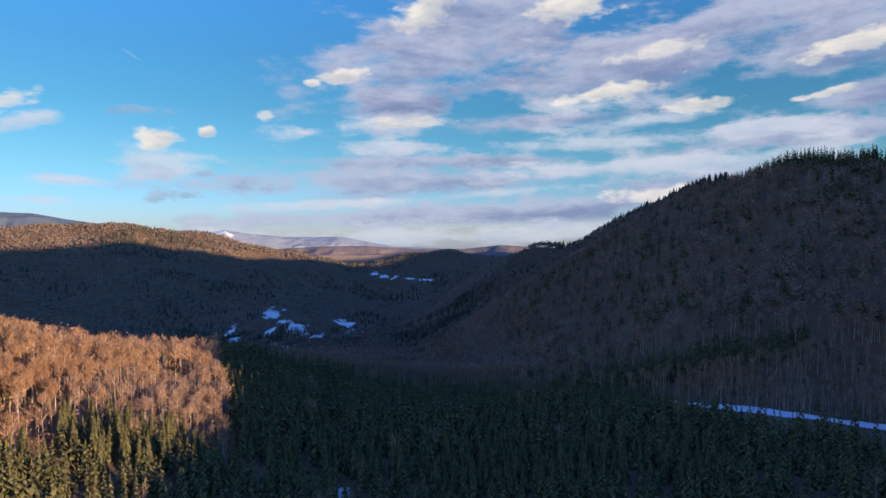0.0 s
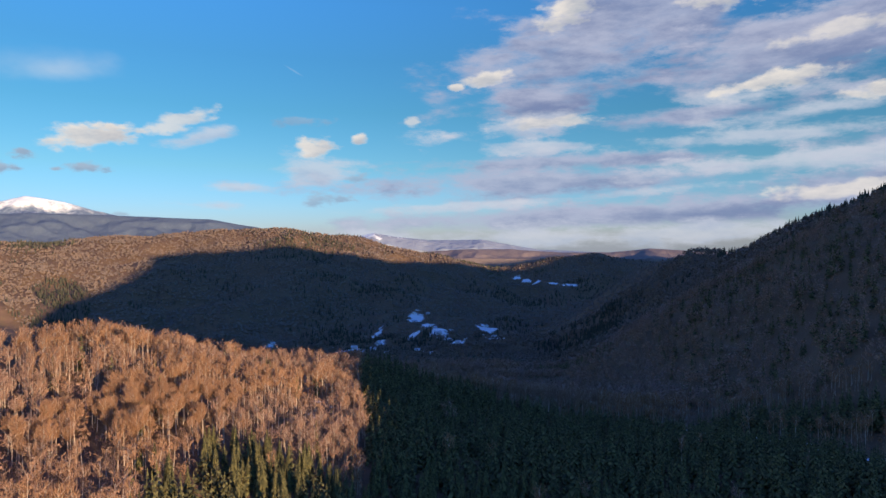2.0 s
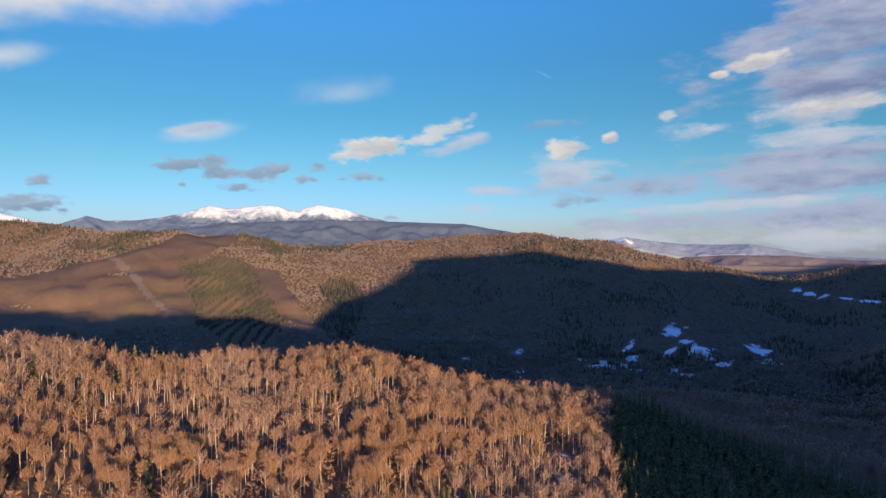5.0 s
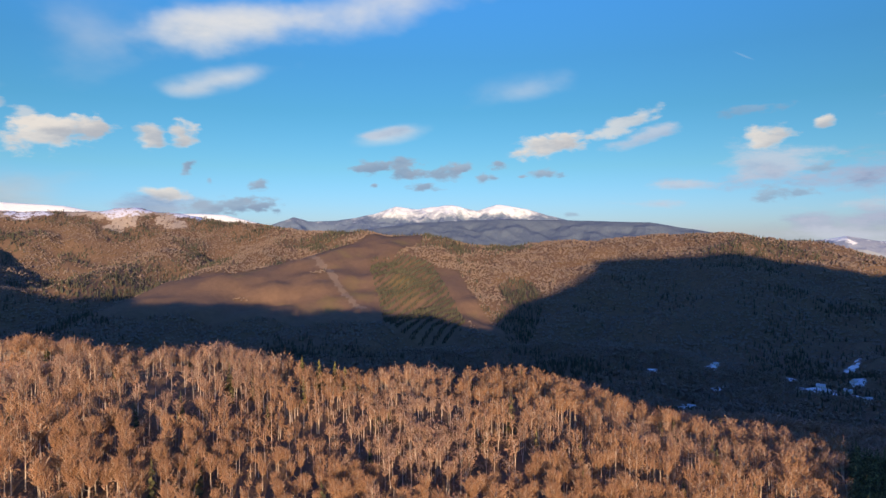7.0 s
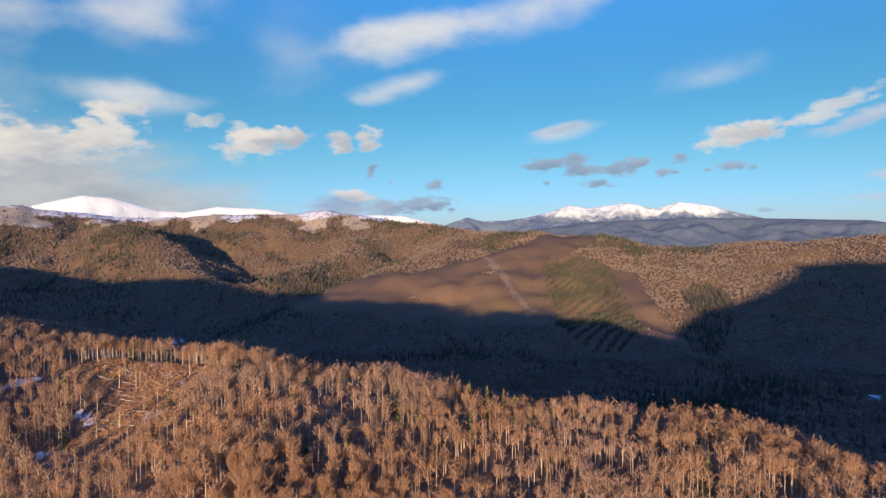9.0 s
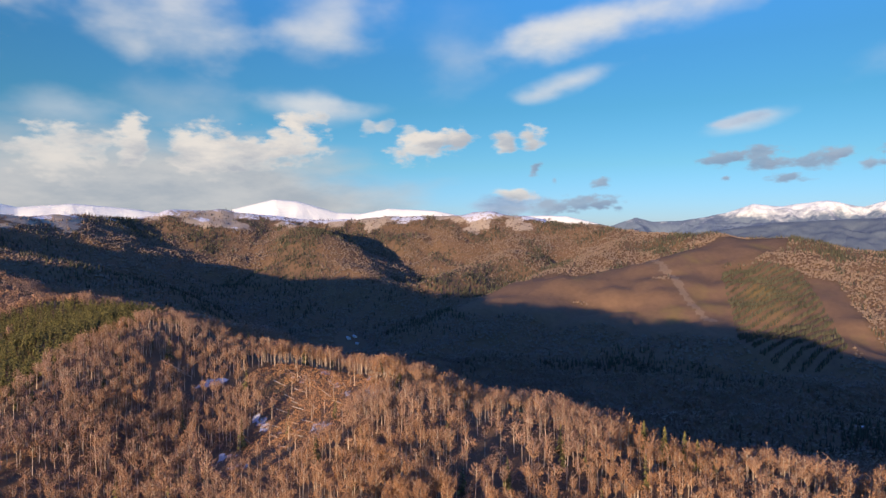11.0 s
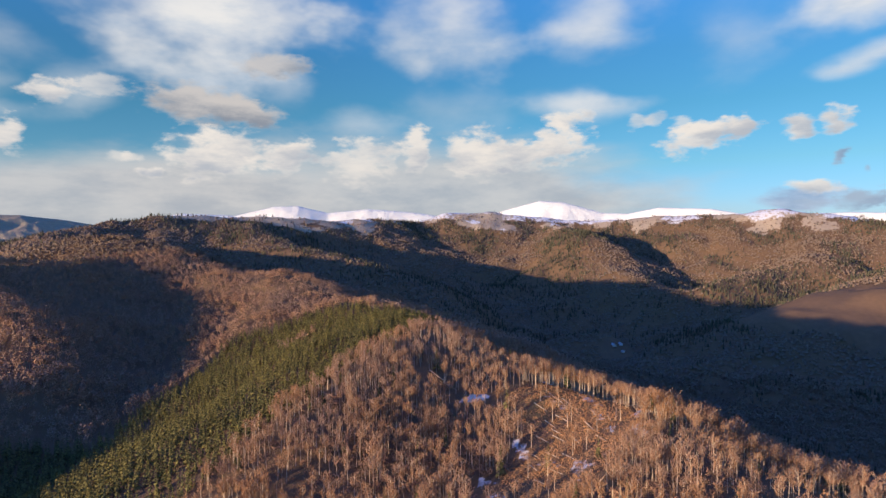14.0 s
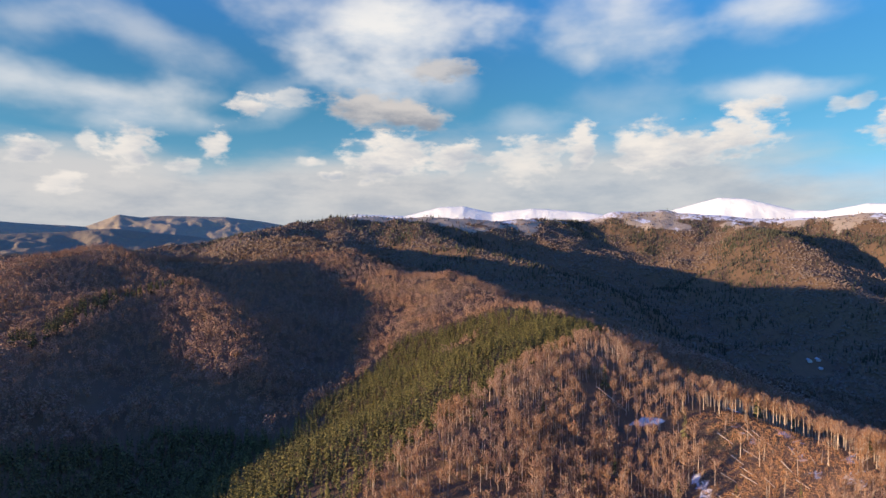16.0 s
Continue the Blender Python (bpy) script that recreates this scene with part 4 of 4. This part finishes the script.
def spike(r, tall, wide, sides=4):
    """A far spruce."""
    out = []
    rim = [np.array([math.cos(2 * math.pi * i / sides) * wide * r.uniform(0.8, 1.2), math.sin(2 * math.pi * i / sides) * wide * r.uniform(0.8, 1.2), tall * r.uniform(0.0, 0.15)]) for i in range(sides)]
    for i in range(sides):
        out += [rim[i], rim[(i + 1) % sides], np.array([0, 0, tall])]
    return np.array(out)


r_shape = np.random.default_rng(5)
# x, y, scale: placed and sized to fit the camera's view
YOUNG_SPOTS = [(-432, 274, 2.44), (-427, 284, 2.39), (-425, 295, 2.32), (-422, 301, 1.93)]
MAT_GRASS = make_plain("dry_grass", (0.34, 0.17, 0.08), (0.66, 0.38, 0.19), 0.15, island=True)


def draw(n, seed):
    return np.random.default_rng(seed).random(n)


def wooded(x, y, seed, gaps=1.0):
    """Thins the wood in patches, and clears road, felled slope and snow."""
    open_ = (clearing(x, y) > 0.12) & (draw(len(x), seed + 1) > 0.07)
    # the 20 m strip before the road is opened to fit the camera's view
    road = (near_line(x, y, ROAD, 6.5) > 0) | (near_line(x, y, [(176, 426), (205, 390), (245, 366), (268, 345), (325, 285)], 20.0) > 0) | (falloff(x, y, -174, 404, 11, 22, 20) > 0)
    road = road | plantation(x, y) | (falloff(x, y, -655, -66, 26, 12, 60) > 0) | (falloff(x, y, -510, 26, 30, 14, 30) > 0) | (falloff(x, y, -512, 86, 28, 14, 10) > 0)
    return (draw(len(x), seed) < 0.84 + gaps * 0.9 * fbm(x, y, 45, 3, 61)) & ~open_ & ~road


def sizes_of(x, y, seed, lo, hi):
    return np.clip(lo + (hi - lo) * (draw(len(x), seed) + 0.9 * fbm(x, y, 60, 3, 65)), lo * 0.8, hi * 1.1)


# single trees on the near face of the spur
def tree(name, trunk, crown, crown_name, label, category, group):
    root = new(name)
    t = new("trunk", trunk)
    c = new(crown_name, crown)
    t.parent = c.parent = root
    return tagged(root, label, category, group)


def soup_mesh(name, corners, mat):
    n = len(corners) // 3
    return array_mesh(name, corners, np.arange(3 * n), np.full(n, 3), [mat])


bx, by = scatter(120, 560, 5.8, 101, -80.0)
hx, hy = scatter(560, 730, 6.2, 116, 80.0, 124.0)
bx, by = np.concatenate([bx, hx]), np.concatenate([by, hy])
ok = wooded(bx, by, 201)
bx, by = bx[ok], by[ok]
bz = height(bx, by)
conifer = is_spruce(bx, by) > 0.5 + 0.22 * np.random.default_rng(3).normal(size=len(bx))
conifer |= draw(len(bx), 31) < 0.012
size = np.where(conifer, sizes_of(bx, by, 33, 0.62, 1.0), sizes_of(bx, by, 34, 0.62, 1.05))
face = near_line(bx, by, [(-360, 120), (-300, 230), (-215, 330)], 90.0)
front = near_line(bx, by, [(-190, 285), (-60, 330), (120, 320)], 80.0)
single_b = np.argsort(-np.where(conifer, -1, face))[:300]
single_s = np.argsort(-np.where(conifer, front, -1))[:280]

near_beech = [beech_shape(r_shape, 22.0, 11, 800, 0.17) for _ in range(7)]
meshes = [(soup_mesh("trunk", a, MAT_BARK), soup_mesh("crown", b, MAT_TWIG)) for a, b in near_beech]
masters = [tree("beech_tree", a, b, "crown", "bare beech tree with pale trunk and rusty-brown twigs", "tree", "beeches on the spur") for a, b in meshes]
turn = draw(len(bx), 41) * 360
for n, i in enumerate(single_b):
    m = pose(bx[i], by[i], bz[i] - 0.4, 0, 0, turn[i]) @ Matrix.Scale(size[i], 4)
    if n < len(masters):
        masters[n].matrix_basis = m
    else:
        one = copy_thing(masters[n % len(masters)], m)
        one.matrix_basis = m
near_spruce = [spruce_shape(r_shape, 22.0, 170, 0.26) for _ in range(6)]
meshes = [(soup_mesh("trunk", a, MAT_TRUNK), soup_mesh("needles", b, MAT_NEEDLE)) for a, b in near_spruce]
masters = [tree("spruce_tree", a, b, "needles", "dark green spruce tree with drooping boughs", "tree", "spruces on the shelf") for a, b in meshes]
for n, i in enumerate(single_s):
    m = pose(bx[i], by[i], bz[i] - 0.4, 0, 0, turn[i]) @ Matrix.Scale(size[i], 4)
    if n < len(masters):
        masters[n].matrix_basis = m
    else:
        one = copy_thing(masters[n % len(masters)], m)
        one.matrix_basis = m
young = [spruce_shape(r_shape, 9.0, 60, 0.34, 0.2) for _ in range(2)]
meshes = [(soup_mesh("trunk", a, MAT_TRUNK), soup_mesh("needles", b, MAT_YOUNG)) for a, b in young]
for n, (x, y, s) in enumerate(YOUNG_SPOTS):
    one = tree("young_spruce", *meshes[n % 2], "needles", "small bright green spruce among bare beeches", "tree", "young spruces on the crest")
    one.matrix_basis = pose(x, y, float(height(np.array([x]), np.array([y]))[0]) - 0.2, 0, 0, 77 * n) @ Matrix.Scale(s, 4)
rest = np.ones(len(bx), bool)
rest[single_b] = rest[single_s] = False

BEECH = [beech_shape(r_shape, 22.0, 5, 150, 0.32, 3, 3) for _ in range(9)]
SPRUCE = [spruce_shape(r_shape, 22.0, 34, 0.42) for _ in range(5)]
k = rest & ~conifer
forest("beech_forest", BEECH, [MAT_BARK, MAT_TWIG], bx[k], by[k], bz[k] - 0.4, size[k], "bare rusty-brown beech forest with pale trunks", "forest", 11)
k = rest & conifer
forest("spruce_forest", SPRUCE, [MAT_TRUNK, MAT_NEEDLE], bx[k], by[k], bz[k] - 0.4, size[k], "dense dark green spruce forest on the slope", "forest", 12)
ix, iy = scatter(200, 600, 5.6, 109, -60.0, 60.0)
# more spruces for the hollow, to deepen its shade
jx, jy = scatter(280, 760, 4.8, 115, 112.0, 162.0)
ix, iy = np.concatenate([ix, jx]), np.concatenate([iy, jy])
ok = (is_spruce(ix, iy) > 0.5) & wooded(ix, iy, 231, 0.3)
ix, iy = ix[ok], iy[ok]
INFILL = [spruce_shape(r_shape, 18.0, 18, 0.5) for _ in range(5)]
forest("spruce_undergrowth", INFILL, [MAT_TRUNK, MAT_NEEDLE], ix, iy, height(ix, iy) - 0.4, sizes_of(ix, iy, 53, 0.5, 0.95), "younger dark green spruces filling the shelf and added to darken the shaded hollow", "forest", 23)

# underwood of saplings between the stems
ux, uy = scatter(120, 560, 5.2, 105, -60.0)
ok = (wooded(ux, uy, 211, 0.3)) & (is_spruce(ux, uy) < 0.5)
ux, uy = ux[ok], uy[ok]
BUSH = [puff(r_shape, 7.0, 2.2, 0.5, 14, 0.62) for _ in range(4)]
forest("beech_saplings", BUSH, [MAT_BARK, MAT_TWIG], ux, uy, height(ux, uy) - 0.8, sizes_of(ux, uy, 35, 0.6, 1.3), "low brown underwood of beech saplings", "shrubs", 16)

# young spruces in a dense stand
px, py = scatter(300, 1150, 4.6, 107, 60.0, 162.0)
ok = plantation(px, py) & (draw(len(px), 45) < 0.93)
px, py = px[ok], py[ok]
YOUNG = [spruce_shape(r_shape, 14.0, 17, 0.55, 0.175) for _ in range(6)]
forest("spruce_plantation", YOUNG, [MAT_TRUNK, MAT_YOUNG], px, py, height(px, py) - 0.3, sizes_of(px, py, 47, 0.7, 1.15), "dense olive-green young spruce stand on the spur", "forest", 21)

# dry grass on the felled slope
qx, qy = scatter(380, 640, 1.6, 108, 70.0, 125.0)
ok = (clearing(qx, qy) > 0.06) & (draw(len(qx), 49) < 0.75 + 0.6 * fbm(qx, qy, 14, 2, 75))
qx, qy = qx[ok], qy[ok]
GRASS = [(slivers(r_shape.normal(0, 0.5, (9, 3)) * np.array([1, 1, 0]), np.array([0, 0, 1.0]) + r_shape.normal(0, 0.3, (9, 3)), r_shape.uniform(0.5, 1.2, 9), np.full(9, 0.22), r_shape),) for _ in range(6)]
forest("dry_grass", GRASS, [MAT_GRASS], qx, qy, height(qx, qy) - 0.1, sizes_of(qx, qy, 51, 0.7, 1.2), "ochre dry grass and brambles on the felled slope", "grass", 22)

# middle distance
mx, my = scatter(560, 1050, 6.8, 106, -55.0)
hx, hy = scatter(1050, 1500, 7.6, 114, 100.0)
mx, my = np.concatenate([mx, hx]), np.concatenate([my, hy])
m_az, m_r = np.degrees(np.arctan2(-(mx - VIEW[0]), my - VIEW[1])) % 360, np.hypot(mx - VIEW[0], my - VIEW[1])
ok = wooded(mx, my, 221, 0.6) & ~((m_az > 80) & (m_az < 124) & (m_r < 730))
mx, my = mx[ok], my[ok]
mz = height(mx, my)
# the mountain's scattered spruces are made more, to darken its shaded slope
green = (is_spruce(mx, my) > 0.5 + 0.15 * np.random.default_rng(17).normal(size=len(mx))) | ((fbm(mx, my, 170, 3, 57) > 0.52) & (my > -300)) | ((mx > 90) & (my > 430) & (draw(len(mx), 43) < 0.20 + 0.8 * np.clip(fbm(mx, my, 90, 3, 58), 0, 1)))
size = sizes_of(mx, my, 36, 0.65, 1.05)
PUFF = [puff(r_shape, 20.0, 4.5, 0.6, 32, 1.10) for _ in range(7)]
SPR2 = [spruce_shape(r_shape, 20.0, 20, 0.5) for _ in range(4)]
forest("middle_beech_forest", PUFF, [MAT_STEM, MAT_MID], mx[~green], my[~green], mz[~green] - 0.5, size[~green], "bare brown beech forest on the hills behind the spur", "forest", 18)
forest("middle_spruce_forest", SPR2, [MAT_TRUNK, MAT_NEEDLE], mx[green], my[green], mz[green] - 0.5, size[green], "band of dark green spruces on the hillside", "forest", 19)

# the woods right under and behind the flight
r_under = np.random.default_rng(71)
ua, ur = r_under.uniform(0, 360, 15000), 420 * np.sqrt(r_under.random(15000))
vx_, vy_ = polar(ua, ur)
ok = (~seen(vx_, vy_) | (ur < 120)) & wooded(vx_, vy_, 241, 0.5)
vx_, vy_ = vx_[ok], vy_[ok]
vz_, vs_ = height(vx_, vy_) - 0.5, sizes_of(vx_, vy_, 72, 0.65, 1.05)
green = (is_spruce(vx_, vy_) > 0.5) | (draw(len(vx_), 73) < 0.06)
forest("valley_beech_forest", PUFF, [MAT_STEM, MAT_MID], vx_[~green], vy_[~green], vz_[~green], vs_[~green], "bare brown beech forest on the valley side", "forest", 25)
forest("valley_spruce_forest", SPR2, [MAT_TRUNK, MAT_NEEDLE], vx_[green], vy_[green], vz_[green], vs_[green], "dark green spruce forest on the valley floor", "forest", 26)

# far slopes
def far_wood(r0, r1, spacing, seed, broad, tall_ones, tag):
    x, y = scatter(r0, r1, spacing, seed)
    east = (np.hypot(x - VIEW[0], y - VIEW[1]) > 1500) | (np.degrees(np.arctan2(-(x - VIEW[0]), y - VIEW[1])) % 360 < 100) | (x > VIEW[0])
    x, y = x[east], y[east]
    z = height(x, y)
    bare = ((zone_meadow(x, y, z) > 0.25) & (draw(len(x), seed + 7) > 0.12)) | (zone_snow(x, y, z) > 0.18 + 0.4 * draw(len(x), seed + 8)) | (zone_track(x, y, z) > 0.1) | (zone_heath(x, y, z) > 0.12) | (yards(x, y) > 0.1)
    rows = near_line(x, y, [(-1800, 1360), (-2030, 1480), (-2330, 1620)], 150.0) > 0
    keep = ~bare & ~rows & (draw(len(x), seed + 3) < 0.85 + 0.5 * fbm(x, y, 120, 3, 67))
    dens = np.where(x < -2400, 0.07, 0.36)
    is_green = (fbm(x, y, 260, 4, 55) + 0.16 * np.random.default_rng(13).normal(size=len(x)) > dens) | (near_line(x, y, [(-1600, 1600), (-1800, 1850), (-1950, 1950)], 75.0) > 0) | (is_spruce(x, y) > 0.5)
    size = sizes_of(x, y, seed + 5, 0.65, 1.1)
    for nm, sel, shp, mt, lb in (("far_beech_forest", keep & ~is_green, broad, MAT_FARBROWN, "bare brown beech forest on the " + tag), ("far_spruce_forest", keep & is_green, tall_ones, MAT_FARGREEN, "dark green spruce stands on the " + tag)):
        forest(nm, shp, [mt] * len(shp[0]), x[sel], y[sel], z[sel] - 1.0, size[sel], lb, "forest", seed + 9)


LUMP = [puff(r_shape, 18.0, 5.0, 0.5, 13, 2.3) for _ in range(6)]
SPIKE = [(spike(r_shape, 20, 3.4, 5),) for _ in range(4)]
DOME = [(dome(r_shape, 9, 6.4),) for _ in range(6)]
THORN = [(spike(r_shape, 19, 3.2, 3),) for _ in range(4)]
far_wood(1050, 1900, 8.6, 110, LUMP, SPIKE, "middle hills")
far_wood(1900, 4350, 11.0, 130, DOME, THORN, "far slopes")

# rows of planted spruces on the far hillside
gu, gv = np.meshgrid(np.arange(-420, 420, 4.5), (np.arange(-420, 420, 30.0)[:, None] + np.array([0, 6])).ravel(), indexing="ij")
gu = gu + np.random.default_rng(61).normal(0, 1.6, gu.shape)
gv = gv + np.random.default_rng(62).normal(0, 1.3, gv.shape)
wx_, wy_ = (-2060 - gu * 0.41 + gv * 0.91).ravel(), (1490 + gu * 0.91 + gv * 0.41).ravel()
ok = (near_line(wx_, wy_, [(-1800, 1360), (-2030, 1480), (-2330, 1620)], 150.0) > 0.05) & (zone_track(wx_, wy_, 0) < 0.1) & (draw(len(wx_), 63) < 0.9)
wx_, wy_ = wx_[ok], wy_[ok]
forest("planted_spruce_rows", THORN, [MAT_FARGREEN], wx_, wy_, height(wx_, wy_) - 0.5, sizes_of(wx_, wy_, 64, 0.6, 0.9), "rows of planted spruces on the hillside", "forest", 24)


# ---- felled trunks on the cleared slope ----
MAT_LOG = make_plain("peeled_wood", (0.42, 0.33, 0.24), (0.70, 0.60, 0.47), 0.8)


def felled_log(x, y, turn_deg, long, thick):
    """A trunk lying on the slope, with a few stubs."""
    a = radians(turn_deg)
    dx, dy = math.cos(a) * long / 2, math.sin(a) * long / 2
    z0, z1 = float(height(np.array([x - dx]), np.array([y - dy]))[0]), float(height(np.array([x + dx]), np.array([y + dy]))[0])
    start, end = Vector((x - dx, y - dy, z0 + thick)), Vector((x + dx, y + dy, z1 + thick * 0.6))
    bm = bmesh.new()
    way = (end - start)
    m = Matrix.Translation((start + end) / 2) @ way.to_track_quat("Z", "Y").to_matrix().to_4x4()
    bmesh.ops.create_cone(bm, cap_ends=True, segments=8, radius1=thick, radius2=thick * 0.6, depth=way.length, matrix=m)
    for k in (0.3, 0.5, 0.72):
        p = start.lerp(end, k) + Vector((0, 0, thick * 0.8))
        bmesh.ops.create_cone(bm, cap_ends=True, segments=5, radius1=thick * 0.25, radius2=thick * 0.1, depth=1.2, matrix=Matrix.Translation(p) @ pose(0, 0, 0, 25, 40 * k, 0))
    me = bpy.data.meshes.new("felled_log")
    bm.to_mesh(me)
    bm.free()
    me.materials.append(MAT_LOG)
    return tagged(new("felled_log", me), "pale felled tree trunk lying on the cleared slope", "log", "logs on the cleared slope")


for x, y, turn_deg, long, thick in (
    (-655, 48, 35, 16, 0.36), (-640, 58, 28, 15, 0.36), (-634, 40, 45, 17, 0.4), (-612, 60, 40, 18, 0.4), (-604, 52, 36, 16, 0.38), (-596, 82, 25, 18, 0.4), (-580, 62, 42, 17, 0.38), (-570, 92, 30, 15, 0.36),
    (-556, 60, 38, 18, 0.4), (-548, 72, 35, 16, 0.38), (-540, 50, 30, 14, 0.36), (-528, 66, 40, 17, 0.38), (-515, 58, 35, 15, 0.36), (-620, 20, 40, 16, 0.36),
    (-645, 60, 30, 17, 0.34), (-632, 66, 38, 14, 0.30), (-618, 84, 20, 18, 0.36), (-606, 96, 15, 13, 0.30), (-590, 60, 45, 16, 0.34), (-582, 50, 50, 15, 0.32),
    (-575, 74, 25, 17, 0.34), (-560, 48, 35, 12, 0.30), (-672, -62, 65, 19, 0.36), (-667, -52, 62, 18, 0.34), (-661, -46, 66, 16, 0.32), (-600, 30, 20, 14, 0.32), (-548, 30, 28, 13, 0.30),
):
    felled_log(x, y, turn_deg, long, thick)

# ---- farmhouses in the main valley ----
MAT_PLASTER = make_plain("white_plaster", (0.70, 0.69, 0.66), (0.82, 0.81, 0.78), 0.4)
MAT_ROOFSNOW = make_plain("snowy_roof", (0.45, 0.46, 0.49), (0.62, 0.63, 0.66), 0.3)
MAT_PANE = make_plain("dark_pane", (0.03, 0.035, 0.045), (0.06, 0.07, 0.08), 0.6, 0.15)
MAT_DOOR = make_plain("brown_door", (0.10, 0.06, 0.04), (0.17, 0.11, 0.07), 2.0)
MAT_BRICK = make_plain("chimney_brick", (0.25, 0.13, 0.10), (0.36, 0.20, 0.15), 3.0)


def box_part(name, lo, hi, mat, parent, label=""):
    bm = bmesh.new()
    size = [b - a for a, b in zip(lo, hi)]
    mid = [(a + b) / 2 for a, b in zip(lo, hi)]
    bmesh.ops.create_cube(bm, size=1, matrix=Matrix.Translation(mid) @ Matrix.Diagonal((*size, 1)))
    bmesh.ops.bevel(bm, geom=bm.edges[:], offset=min(size) * 0.06, segments=1, affect="EDGES")
    me = bpy.data.meshes.new(name)
    bm.to_mesh(me)
    bm.free()
    me.materials.append(mat)
    ob = new(name, me)
    ob.parent = parent
    if label:
        ob["label"] = label
    return ob


def farmhouse(x, y, turn_deg, long, deep, tall, label):
    """A long house: walls, gabled roof with eaves, chimney, windows and a door."""
    root = new("farmhouse")
    z = float(height(np.array([x]), np.array([y]))[0]) - 0.6
    box_part("wall", (-long / 2, -deep / 2, 0), (long / 2, deep / 2, tall), MAT_PLASTER, root)
    l, d, up = long / 2 + 0.6, deep / 2 + 0.7, deep * 0.42
    v = []
    for sx in (-l, l):
        for off in (0.0, 0.35):
            v += [(sx, -d, tall - 0.1 + off), (sx, 0, tall + up + off), (sx, d, tall - 0.1 + off)]
    f = [(0, 6, 7, 1), (1, 7, 8, 2), (3, 4, 10, 9), (4, 5, 11, 10), (0, 3, 9, 6), (2, 8, 11, 5), (0, 1, 4, 3), (1, 2, 5, 4), (6, 9, 10, 7), (7, 10, 11, 8)]
    link_mesh("roof", v, f, MAT_ROOFSNOW, root, "snow-covered gabled roof")
    for sx in (-1, 1):
        link_mesh("gable", [(sx * long / 2, -deep / 2, tall), (sx * long / 2, deep / 2, tall), (sx * long / 2, 0, tall + up * 0.9), (sx * (long / 2 - 0.3), -deep / 2, tall), (sx * (long / 2 - 0.3), deep / 2, tall), (sx * (long / 2 - 0.3), 0, tall + up * 0.9)], [(0, 1, 2), (5, 4, 3), (0, 3, 4, 1), (1, 4, 5, 2), (2, 5, 3, 0)], MAT_PLASTER, root)
    box_part("chimney", (long * 0.2, 0.4, tall + up * 0.5), (long * 0.2 + 0.9, 1.3, tall + up + 1.3), MAT_BRICK, root, "brick chimney")
    count = max(2, int(long / 3.5))
    for side in (-1, 1):
        for k in range(count):
            cx = -long / 2 + long * (k + 0.5) / count
            if side == -1 and k == count // 2:
                box_part("door", (cx - 0.55, -deep / 2 - 0.05, 0.5), (cx + 0.55, -deep / 2 + 0.1, 2.7), MAT_DOOR, root, "brown wooden door")
            else:
                box_part("window", (cx - 0.6, side * deep / 2 - 0.06, 1.5), (cx + 0.6, side * deep / 2 + 0.06, 2.9), MAT_PANE, root)
    root.matrix_basis = pose(x, y, z, 0, 0, turn_deg)
    return tagged(root, label, "house", "farmhouses in the valley")


VILLAGE = [(-580, 1500, 10, 16, 9, 5), (-560, 1470, 70, 12, 8, 4.5), (-600, 1450, 30, 14, 9, 5), (-540, 1530, 5, 15, 9, 5), (-500, 1520, 40, 12, 8, 4), (-600, 1740, 80, 14, 9, 5), (-430, 1560, 15, 14, 9, 5), (-390, 1545, 60, 12, 8, 4),
           (-455, 1900, 25, 16, 9, 5), (-480, 1950, 70, 13, 8, 5), (-430, 1960, 10, 14, 9, 5), (-550, 1900, 45, 14, 9, 5), (-620, 2200, 20, 18, 10, 6), (-650, 2300, 75, 15, 9, 5), (-600, 2320, 30, 14, 9, 5), (-375, 1800, 15, 13, 8, 5),
           (-360, 1850, 65, 12, 8, 4), (-340, 2110, 30, 16, 9, 5), (-350, 2180, 80, 14, 9, 5), (-285, 1930, 20, 15, 9, 5), (-270, 1980, 55, 13, 8, 5), (-680, 1960, 40, 13, 8, 5), (-664, 1150, 25, 14, 9, 5), (-950, 1760, 35, 13, 8, 5)]
for x, y, turn_deg, long, deep, tall in VILLAGE:
    farmhouse(x, y, turn_deg, long, deep, tall, "small white village house with snowy roof among snow patches")
for x, y, turn_deg, long, deep, tall in HOUSES:
    farmhouse(x, y, turn_deg, long, deep, tall, "white farmhouse with snowy roof in the shaded valley")
